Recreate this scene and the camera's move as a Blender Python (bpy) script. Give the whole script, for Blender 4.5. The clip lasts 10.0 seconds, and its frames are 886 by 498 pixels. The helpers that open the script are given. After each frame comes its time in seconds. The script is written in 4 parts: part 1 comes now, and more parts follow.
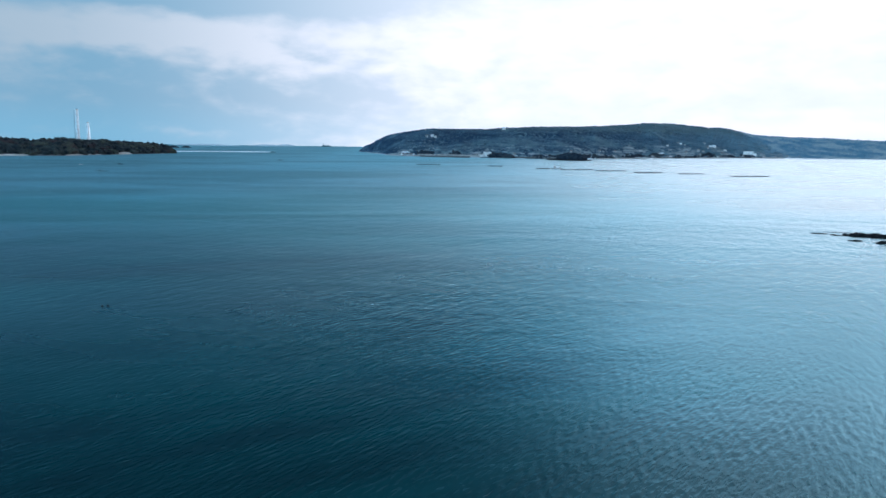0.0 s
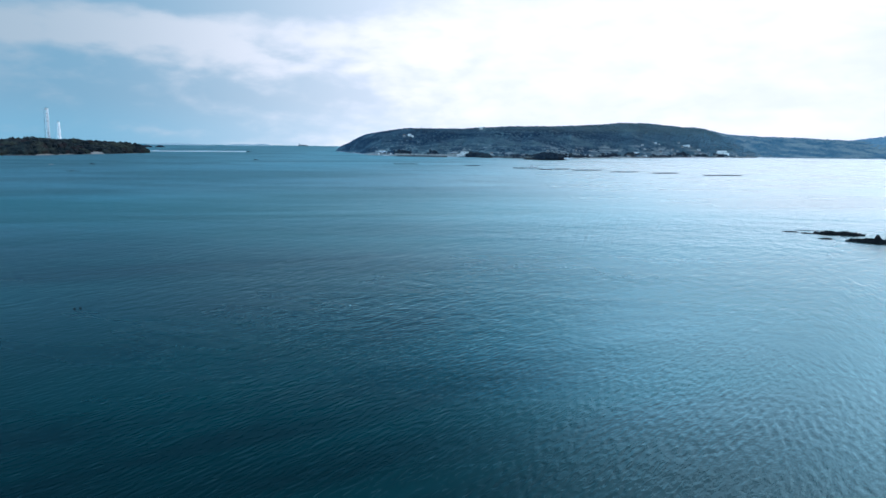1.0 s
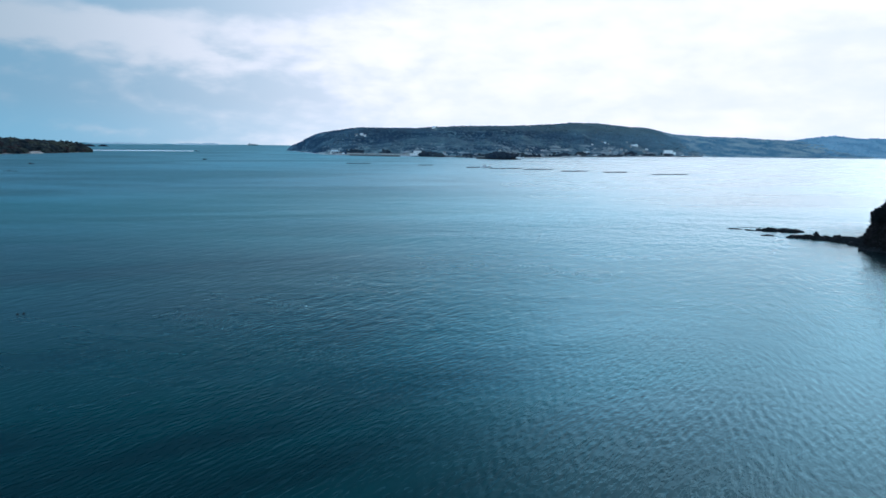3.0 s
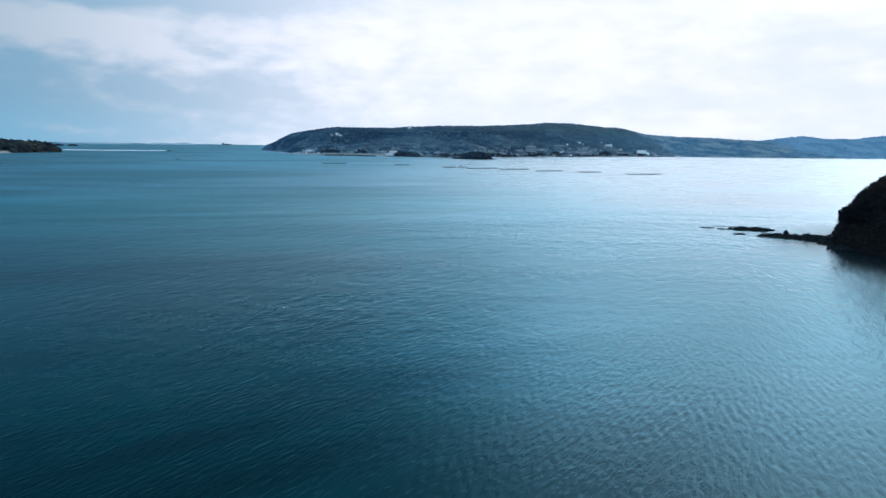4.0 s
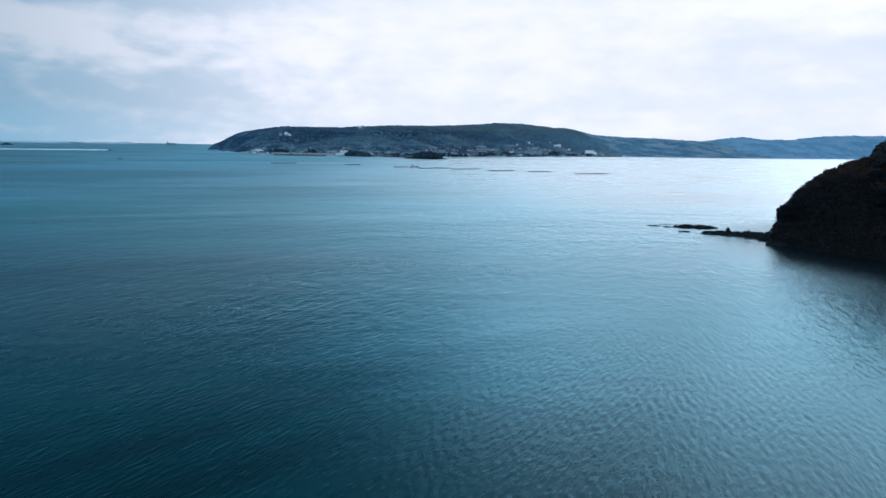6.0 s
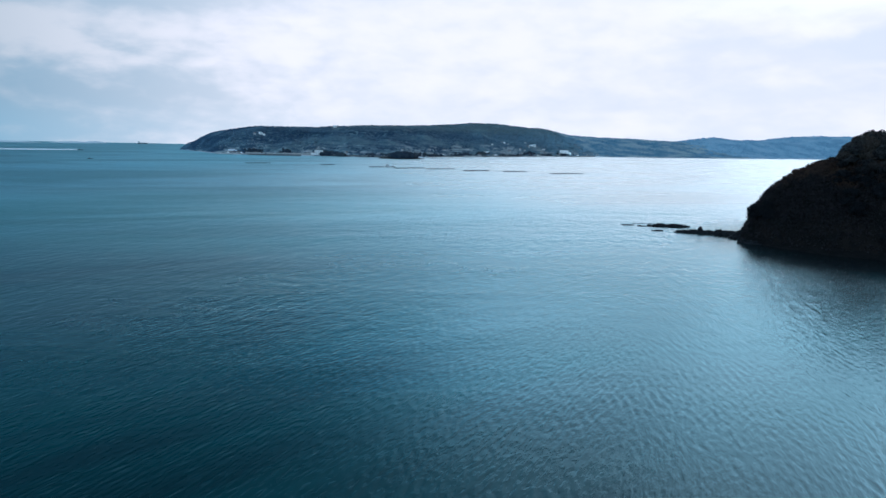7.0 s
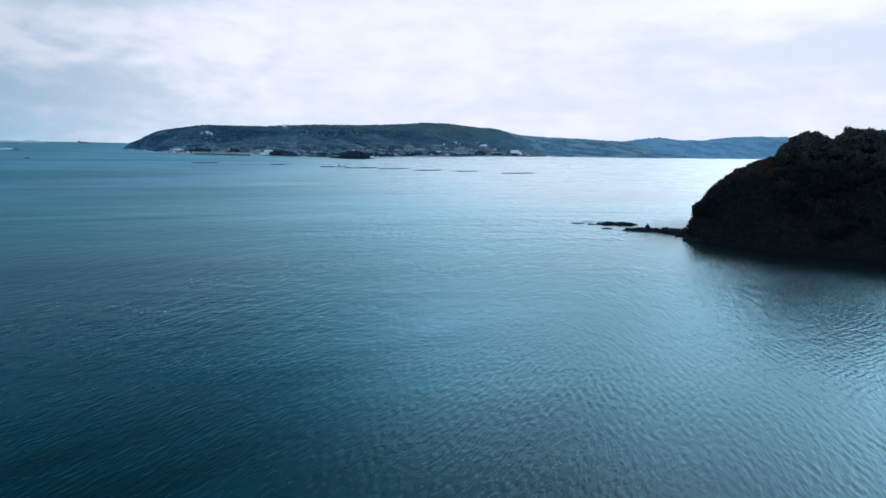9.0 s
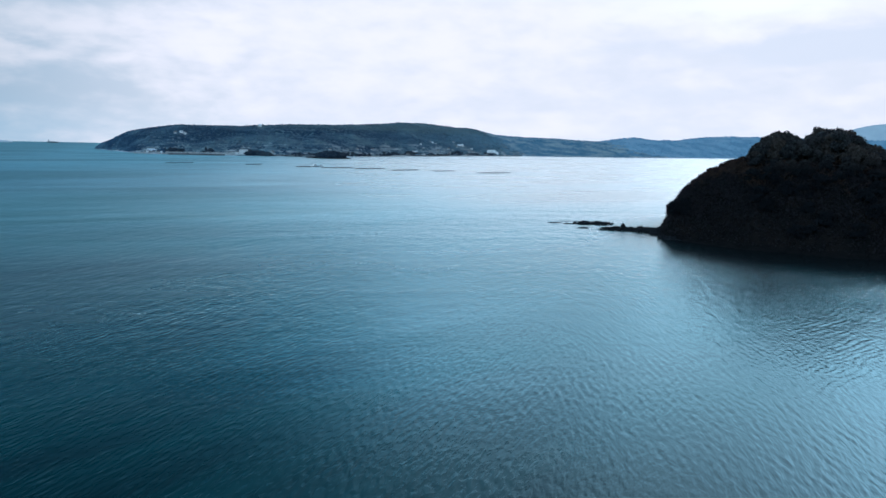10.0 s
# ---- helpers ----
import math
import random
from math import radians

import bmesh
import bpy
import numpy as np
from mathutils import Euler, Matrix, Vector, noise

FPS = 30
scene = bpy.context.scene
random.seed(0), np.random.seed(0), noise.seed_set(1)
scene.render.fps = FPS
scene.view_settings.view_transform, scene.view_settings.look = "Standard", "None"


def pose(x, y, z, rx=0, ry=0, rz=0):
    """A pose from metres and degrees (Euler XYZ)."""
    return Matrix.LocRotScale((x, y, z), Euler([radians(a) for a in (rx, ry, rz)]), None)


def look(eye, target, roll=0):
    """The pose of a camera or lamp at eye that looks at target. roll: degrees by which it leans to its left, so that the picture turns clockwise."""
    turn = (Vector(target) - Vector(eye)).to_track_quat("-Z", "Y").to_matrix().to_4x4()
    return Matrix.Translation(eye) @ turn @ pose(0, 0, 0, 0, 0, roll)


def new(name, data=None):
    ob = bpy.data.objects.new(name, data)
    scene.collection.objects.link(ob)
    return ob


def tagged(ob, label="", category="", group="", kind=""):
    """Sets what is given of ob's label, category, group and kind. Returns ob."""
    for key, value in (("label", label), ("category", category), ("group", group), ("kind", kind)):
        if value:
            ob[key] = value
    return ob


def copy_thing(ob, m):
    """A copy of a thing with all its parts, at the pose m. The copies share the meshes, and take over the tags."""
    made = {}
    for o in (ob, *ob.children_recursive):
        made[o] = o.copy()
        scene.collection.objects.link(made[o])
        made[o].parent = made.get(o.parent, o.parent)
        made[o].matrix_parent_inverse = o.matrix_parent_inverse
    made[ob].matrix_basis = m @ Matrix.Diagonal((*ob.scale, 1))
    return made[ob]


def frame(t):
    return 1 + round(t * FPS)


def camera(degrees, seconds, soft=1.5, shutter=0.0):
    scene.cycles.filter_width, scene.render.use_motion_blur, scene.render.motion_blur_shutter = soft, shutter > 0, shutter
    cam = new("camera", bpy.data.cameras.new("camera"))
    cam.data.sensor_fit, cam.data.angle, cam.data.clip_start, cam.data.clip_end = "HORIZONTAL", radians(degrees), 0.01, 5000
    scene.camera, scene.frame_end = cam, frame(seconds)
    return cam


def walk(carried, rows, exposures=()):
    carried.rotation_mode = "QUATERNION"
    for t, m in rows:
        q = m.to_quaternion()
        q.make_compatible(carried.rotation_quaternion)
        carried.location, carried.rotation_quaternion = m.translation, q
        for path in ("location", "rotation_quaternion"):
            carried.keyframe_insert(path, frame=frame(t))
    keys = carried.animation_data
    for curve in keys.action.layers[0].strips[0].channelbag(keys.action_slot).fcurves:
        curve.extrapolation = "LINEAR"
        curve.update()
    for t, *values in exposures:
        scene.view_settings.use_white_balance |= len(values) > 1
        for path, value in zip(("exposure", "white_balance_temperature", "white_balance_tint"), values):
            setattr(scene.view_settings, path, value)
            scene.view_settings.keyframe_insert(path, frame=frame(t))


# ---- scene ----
# the drone hovers about 40 m over the bay and turns slowly to its right
cam = camera(65.92, 10.0, soft=1.6)
PATH = [
    (0.0, pose(0.000, 0.000, 40.000, 81.116, -0.732, 0.000)),
    (0.5, pose(-0.017, 0.077, 40.055, 81.106, -0.728, -0.939)),
    (1.0, pose(-0.087, 0.087, 40.103, 81.100, -0.731, -1.892)),
    (1.5, pose(-0.205, 0.038, 40.142, 81.096, -0.741, -2.857)),
    (2.0, pose(-0.366, -0.064, 40.175, 81.094, -0.758, -3.834)),
    (2.5, pose(-0.564, -0.212, 40.201, 81.095, -0.779, -4.821)),
    (3.0, pose(-0.793, -0.401, 40.222, 81.099, -0.805, -5.817)),
    (3.5, pose(-1.047, -0.623, 40.238, 81.108, -0.835, -6.821)),
    (4.0, pose(-1.322, -0.873, 40.249, 81.118, -0.867, -7.832)),
    (4.5, pose(-1.610, -1.144, 40.257, 81.128, -0.901, -8.849)),
    (5.0, pose(-1.908, -1.430, 40.262, 81.141, -0.936, -9.870)),
    (5.5, pose(-2.208, -1.723, 40.264, 81.154, -0.972, -10.893)),
    (6.0, pose(-2.505, -2.019, 40.265, 81.168, -1.006, -11.917)),
    (6.5, pose(-2.794, -2.309, 40.264, 81.183, -1.039, -12.941)),
    (7.0, pose(-3.070, -2.589, 40.263, 81.197, -1.070, -13.961)),
    (7.5, pose(-3.325, -2.851, 40.263, 81.211, -1.097, -14.977)),
    (8.0, pose(-3.555, -3.089, 40.263, 81.225, -1.121, -15.987)),
    (8.5, pose(-3.755, -3.297, 40.265, 81.237, -1.139, -16.988)),
    (9.0, pose(-3.917, -3.468, 40.269, 81.250, -1.152, -17.977)),
    (9.5, pose(-4.038, -3.596, 40.275, 81.261, -1.158, -18.952)),
    (10.0, pose(-4.111, -3.675, 40.286, 81.271, -1.156, -19.910)),
]
walk(cam, PATH, exposures=[(0.0, 0.20, 5000, 4), (5.0, 0.05, 5000, 4), (10.0, -0.04, 5000, 4)])

# ---------------------------------------------------------------- light
SUN_AZ, SUN_EL = 60.0, 24.0          # degrees clockwise from +y, above the horizon
SUN_DIR = Vector((math.sin(radians(SUN_AZ)) * math.cos(radians(SUN_EL)),
                  math.cos(radians(SUN_AZ)) * math.cos(radians(SUN_EL)), math.sin(radians(SUN_EL))))


class Nodes:
    """Short-hand for building a node tree."""

    def __init__(self, tree):
        self.t = tree
        tree.nodes.clear()

    def add(self, kind):
        return self.t.nodes.new(kind)

    def link(self, a, b):
        self.t.links.new(a, b)

    def feed(self, socket, v):
        if isinstance(v, bpy.types.NodeSocket):
            self.link(v, socket)
        else:
            socket.default_value = v

    def math(self, op, a, b=0.0, c=None, clamp=False):
        n = self.add("ShaderNodeMath")
        n.operation, n.use_clamp = op, clamp
        self.feed(n.inputs[0], a)
        self.feed(n.inputs[1], b)
        if c is not None:
            self.feed(n.inputs[2], c)
        return n.outputs[0]

    def mix(self, fac, a, b, blend="MIX"):
        n = self.add("ShaderNodeMix")
        n.data_type, n.blend_type = "RGBA", blend
        self.feed(n.inputs[0], fac)
        self.feed(n.inputs[6], a if not isinstance(a, tuple) else (*a[:3], 1.0))
        self.feed(n.inputs[7], b if not isinstance(b, tuple) else (*b[:3], 1.0))
        return n.outputs[2]

    def span(self, v, a, b, c=0.0, d=1.0, smooth=True):
        n = self.add("ShaderNodeMapRange")
        n.interpolation_type = "SMOOTHSTEP" if smooth else "LINEAR"
        for s, x in zip(n.inputs, (v, a, b, c, d)):
            self.feed(s, x)
        return n.outputs[0]

    def noise(self, vec, scale, detail=4.0, rough=0.55, warp=0.0):
        n = self.add("ShaderNodeTexNoise")
        self.feed(n.inputs["Vector"], vec)
        n.inputs["Scale"].default_value = scale
        n.inputs["Detail"].default_value = detail
        n.inputs["Roughness"].default_value = rough
        n.inputs["Distortion"].default_value = warp
        return n.outputs["Fac"]

    def scaled(self, vec, s, turn=0.0):
        n = self.add("ShaderNodeMapping")
        self.feed(n.inputs["Vector"], vec)
        n.vector_type = "TEXTURE"
        n.inputs["Rotation"].default_value = (0, 0, radians(turn))
        n.inputs["Scale"].default_value = [1 / q for q in s]
        return n.outputs[0]


def low_sky(n, az, el):
    """The lowest twelve degrees: blue-grey air in the west, a white veil in the east, lumpy cloud banks in both."""
    comb = n.add("ShaderNodeCombineXYZ")
    n.link(n.math("MULTIPLY", az, 0.17), comb.inputs[0])
    n.link(n.math("MULTIPLY", el, 0.46), comb.inputs[1])
    comb.inputs[2].default_value = 1.3
    lump = n.noise(comb.outputs[0], 1.0, 5.0, 0.48, 0.25)
    puff = n.noise(n.scaled(comb.outputs[0], (2.4, 2.0, 1.0)), 1.0, 4.0, 0.48, 0.2)
    broad = n.noise(n.scaled(comb.outputs[0], (0.42, 0.5, 1.0)), 1.0, 3.0, 0.5, 0.3)
    azw = n.math("ADD", az, n.math("MULTIPLY", n.math("SUBTRACT", broad, 0.5), 10.0))
    elw = n.math("ADD", el, n.math("MULTIPLY", n.math("SUBTRACT", lump, 0.5), 3.6))

    def bank(a, e, sa, se, amp):
        x = n.math("POWER", n.math("ABSOLUTE", n.math("DIVIDE", n.math("SUBTRACT", azw, a), sa)), 2.0)
        y = n.math("POWER", n.math("ABSOLUTE", n.math("DIVIDE", n.math("SUBTRACT", elw, e), se)), 2.0)
        return n.math("MULTIPLY", n.math("EXPONENT", n.math("MULTIPLY", n.math("ADD", x, y), -1.0)), amp)

    def total(banks):
        out = bank(*banks[0])
        for b in banks[1:]:
            out = n.math("ADD", out, bank(*b))
        return out

    east = n.span(az, -29.0, 12.0)
    air = n.mix(east, (0.215, 0.36, 0.44), (0.815, 0.82, 0.815))
    air = n.mix(n.span(el, 0.0, 3.6, 0.75, 0.0), air, n.mix(east, (0.22, 0.42, 0.52), (0.825, 0.84, 0.84)))
    lit = n.mix(n.span(az, -33.0, 4.0), (0.37, 0.445, 0.47), (0.975, 0.93, 0.895))
    mass = n.math("ADD", n.math("MULTIPLY", lump, 0.60), n.math("MULTIPLY", puff, 0.40))
    mass = n.math("ADD", mass, total(((-28.0, 7.9, 10.0, 1.5, 0.17), (-19.0, 7.8, 7.0, 1.9, 0.20), (-8.0, 6.8, 8.0, 2.8, 0.16),
                                      (-24.0, 10.9, 14.0, 1.3, -0.42), (-27.0, 4.1, 13.0, 1.2, -0.07), (-10.5, 10.9, 6.5, 1.4, -0.42),
                                      (-9.0, 3.8, 9.0, 2.0, -0.16), (12.0, 8.0, 15.0, 5.0, 0.11), (42.0, 10.6, 12.0, 1.6, 0.2))))
    mass = n.math("SUBTRACT", mass, n.math("MULTIPLY", n.span(el, 1.0, 5.0, 0.14, 0.0), n.span(az, -4.0, -20.0)))
    sky = n.mix(n.span(mass, 0.34, 0.75), air, lit)
    # broad lavender undersides towards the sun
    under = total(((49.0, 7.3, 10.0, 1.4, 1.1), (38.0, 4.0, 9.0, 1.2, 0.55), (22.0, 3.0, 9.0, 1.5, 0.35), (33.0, 7.6, 5.0, 0.8, 0.5)))
    sky = n.mix(n.math("MULTIPLY", n.span(under, 0.18, 0.85), 0.9), sky, (0.775, 0.80, 0.815))
    sky = n.mix(bank(44.0, 10.8, 9.0, 1.3, 0.9), sky, (1.06, 1.05, 1.04))
    return n.mix(1.0, sky, (1.15, 1.0, 0.93), "MULTIPLY")


def build_world():
    world = bpy.data.worlds.new("sky")
    scene.world = world
    world.use_nodes = True
    n = Nodes(world.node_tree)
    coord = n.add("ShaderNodeTexCoord").outputs["Generated"]
    sep = n.add("ShaderNodeSeparateXYZ")
    n.link(coord, sep.inputs[0])
    az = n.math("MULTIPLY", n.math("ARCTAN2", sep.outputs[0], sep.outputs[1]), 57.2958)
    el = n.math("MULTIPLY", n.math("ARCSINE", sep.outputs[2]), 57.2958)
    # closeness to the veiled sun, 0 behind to 1 at the sun
    dot = n.add("ShaderNodeVectorMath")
    dot.operation = "DOT_PRODUCT"
    n.link(coord, dot.inputs[0])
    dot.inputs[1].default_value = SUN_DIR
    near = n.math("MULTIPLY_ADD", dot.outputs["Value"], 0.5, 0.5, clamp=True)
    sky = n.add("ShaderNodeTexSky")
    sky.sky_type, sky.sun_disc, sky.altitude = "NISHITA", False, 40.0
    sky.sun_elevation, sky.sun_rotation = radians(SUN_EL), radians(SUN_AZ)
    sky.air_density, sky.dust_density, sky.ozone_density = 1.0, 0.15, 2.0
    clear = n.mix(1.0, sky.outputs[0], (0.054, 0.071, 0.086), "MULTIPLY")
    clear = n.mix(1.0, clear, n.span(el, 9.0, 23.0, 1.0, 0.13), "MULTIPLY")
    # flat, drawn-out cloud banks
    comb = n.add("ShaderNodeCombineXYZ")
    n.link(n.math("MULTIPLY", az, 0.055), comb.inputs[0])
    n.link(n.math("MULTIPLY", el, 0.22), comb.inputs[1])
    comb.inputs[2].default_value = 3.7
    big = n.noise(comb.outputs[0], 1.0, 6.0, 0.55, 0.4)
    fine = n.noise(n.scaled(comb.outputs[0], (3.6, 2.3, 1.0)), 1.0, 5.0, 0.55, 0.2)
    wob = n.math("MULTIPLY_ADD", big, 2.0, -1.0)
    azw = n.math("MULTIPLY_ADD", wob, 9.0, az)
    elw = n.math("MULTIPLY_ADD", n.math("MULTIPLY_ADD", fine, 2.0, -1.0), 2.2, el)

    def bank(a, e, sa, se, amp):
        x = n.math("POWER", n.math("ABSOLUTE", n.math("DIVIDE", n.math("SUBTRACT", azw, a), sa)), 2.0)
        y = n.math("POWER", n.math("ABSOLUTE", n.math("DIVIDE", n.math("SUBTRACT", elw, e), se)), 2.0)
        return n.math("MULTIPLY", n.math("EXPONENT", n.math("MULTIPLY", n.math("ADD", x, y), -1.0)), amp)

    veil = n.span(az, -28.0, 0.0, 0.36, 0.95)
    cover = n.math("ADD", veil, n.math("MULTIPLY", n.math("SUBTRACT", big, 0.5), 0.55))
    cover = n.math("ADD", cover, n.math("MULTIPLY", n.math("SUBTRACT", fine, 0.5), 0.85))
    cover = n.math("ADD", cover, bank(-18.0, 11.5, 14.0, 1.5, -0.55))
    cover = n.math("MAXIMUM", n.math("MINIMUM", cover, 1.0), 0.0)
    # the banks thin out overhead, most of all away from the sun
    cover = n.math("MULTIPLY", cover, n.math("MAXIMUM", n.span(el, 10.0, 25.0, 1.0, 0.10), n.span(near, 0.74, 0.92)))
    cover = n.math("MAXIMUM", cover, n.math("MULTIPLY", n.span(near, 0.80, 0.92), n.span(el, 8.0, 14.0)))
    # bright banks added in the unseen sky opposite the sun, to light what faces the camera
    facing = n.span(near, 0.50, 0.24)
    cover = n.math("MAXIMUM", cover, n.math("MULTIPLY", facing, 0.85))
    glow = n.math("MULTIPLY_ADD", n.math("POWER", near, n.span(el, 8.0, 20.0, 1.6, 4.5)), n.span(el, 5.0, 20.0, 0.745, 0.68), n.span(el, 8.0, 20.0, 0.20, 0.04))
    glow = n.math("ADD", glow, n.math("MULTIPLY", facing, 3.4))
    halo = n.math("ADD", n.math("MULTIPLY", n.math("POWER", near, 7.0), 0.22), n.math("MULTIPLY", n.math("POWER", near, 160.0), 2.4))
    glow = n.math("ADD", glow, n.math("MULTIPLY", halo, n.math("MULTIPLY", n.span(el, 6.0, 15.0, 0.10, 1.0), n.span(el, 20.0, 36.0, 1.0, 0.45))))
    # extra glow added above the view to brighten the water's reflection
    glow = n.math("ADD", glow, bank(20.0, 15.5, 18.0, 10.0, 1.9))
    shade = n.span(n.math("ADD", n.math("MULTIPLY", fine, 0.5), n.math("MULTIPLY", big, 0.5)), 0.36, 0.64, 0.88, 1.12)
    lum = n.math("MULTIPLY", glow, shade)
    tint = n.mix(n.span(near, 0.60, 0.93), (0.60, 0.87, 1.0), (1.04, 1.0, 0.98))
    tint = n.mix(facing, tint, (0.74, 0.92, 1.0))
    cloud = n.mix(1.0, tint, lum, "MULTIPLY")
    bg = n.add("ShaderNodeBackground")
    # above the view the sky is tinted to colour the water: blue-green away from the sun, milky towards it
    high = n.mix(n.span(near, 0.78, 0.95), (0.43, 0.78, 0.91), (0.99, 1.0, 1.02))
    high = n.mix(n.span(el, 9.0, 15.0), (1.0, 1.0, 1.0), high)
    high = n.mix(facing, high, (1.0, 1.0, 1.0))
    upper = n.mix(1.0, n.mix(cover, clear, cloud), high, "MULTIPLY")
    n.link(n.mix(n.span(el, 11.0, 14.0), low_sky(n, az, el), upper), bg.inputs[0])
    bg.inputs[1].default_value = 1.0
    out = n.add("ShaderNodeOutputWorld")
    n.link(bg.outputs[0], out.inputs[0])


build_world()
sun = new("sun", bpy.data.lights.new("sun", "SUN"))
sun.data.energy, sun.data.angle, sun.data.color = 0.6, radians(50), (1.0, 0.95, 0.90)
sun.matrix_world = look(SUN_DIR * 1000, (0, 0, 0))


# ---------------------------------------------------------------- materials
def material(name, paint, rough=0.8, spec=0.3, metal=0.0):
    """paint(n, at) returns a colour socket or tuple, and perhaps a bump (height, strength, distance) and roughness."""
    m = bpy.data.materials.new(name)
    m.use_nodes = True
    n = Nodes(m.node_tree)
    at = n.add("ShaderNodeTexCoord").outputs["Object"]
    got = paint(n, at)
    colour, bump, rough_socket = (*got, None, None)[:3] if isinstance(got, list) else (got, None, None)
    p = n.add("ShaderNodeBsdfPrincipled")
    n.feed(p.inputs["Base Color"], (*colour[:3], 1.0) if isinstance(colour, tuple) else colour)
    n.feed(p.inputs["Roughness"], rough if rough_socket is None else rough_socket)
    p.inputs["Specular IOR Level"].default_value = spec
    p.inputs["Metallic"].default_value = metal
    if bump:
        b = n.add("ShaderNodeBump")
        n.feed(b.inputs["Height"], bump[0])
        b.inputs["Strength"].default_value = bump[1]
        b.inputs["Distance"].default_value = bump[2]
        n.link(b.outputs[0], p.inputs["Normal"])
    out = n.add("ShaderNodeOutputMaterial")
    n.link(p.outputs[0], out.inputs[0])
    m["shader"] = p.name
    return m


def mottled(a, b, scale, c=None, scale2=None, bump=0.0, distance=0.1):
    """Two colours by coarse noise, a third by fine grain."""
    def paint(n, at):
        col = n.mix(n.span(n.noise(at, scale), 0.35, 0.65), a, b)
        grain = n.noise(at, scale2 or scale * 9, 3.0)
        if c:
            col = n.mix(n.span(grain, 0.45, 0.75), col, c)
        return [col, (grain, bump, distance)] if bump else col
    return paint


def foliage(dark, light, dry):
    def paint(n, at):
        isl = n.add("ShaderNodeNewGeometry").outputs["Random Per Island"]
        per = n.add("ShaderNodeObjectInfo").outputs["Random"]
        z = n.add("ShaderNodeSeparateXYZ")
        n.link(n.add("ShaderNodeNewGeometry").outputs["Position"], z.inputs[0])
        crest = n.span(z.outputs[2], 30.0, 42.0)              # light painted by height: crowns paler on the crest, darker below
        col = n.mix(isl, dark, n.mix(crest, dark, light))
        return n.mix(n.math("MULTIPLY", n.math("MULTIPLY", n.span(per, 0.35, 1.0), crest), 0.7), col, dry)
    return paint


def far_foliage(dark, light, dry, scale):
    def paint(n, at):
        isl = n.add("ShaderNodeNewGeometry").outputs["Random Per Island"]
        col = n.mix(isl, dark, light)
        return n.mix(n.span(n.noise(at, scale, 3.0), 0.45, 0.7), col, dry)
    return paint


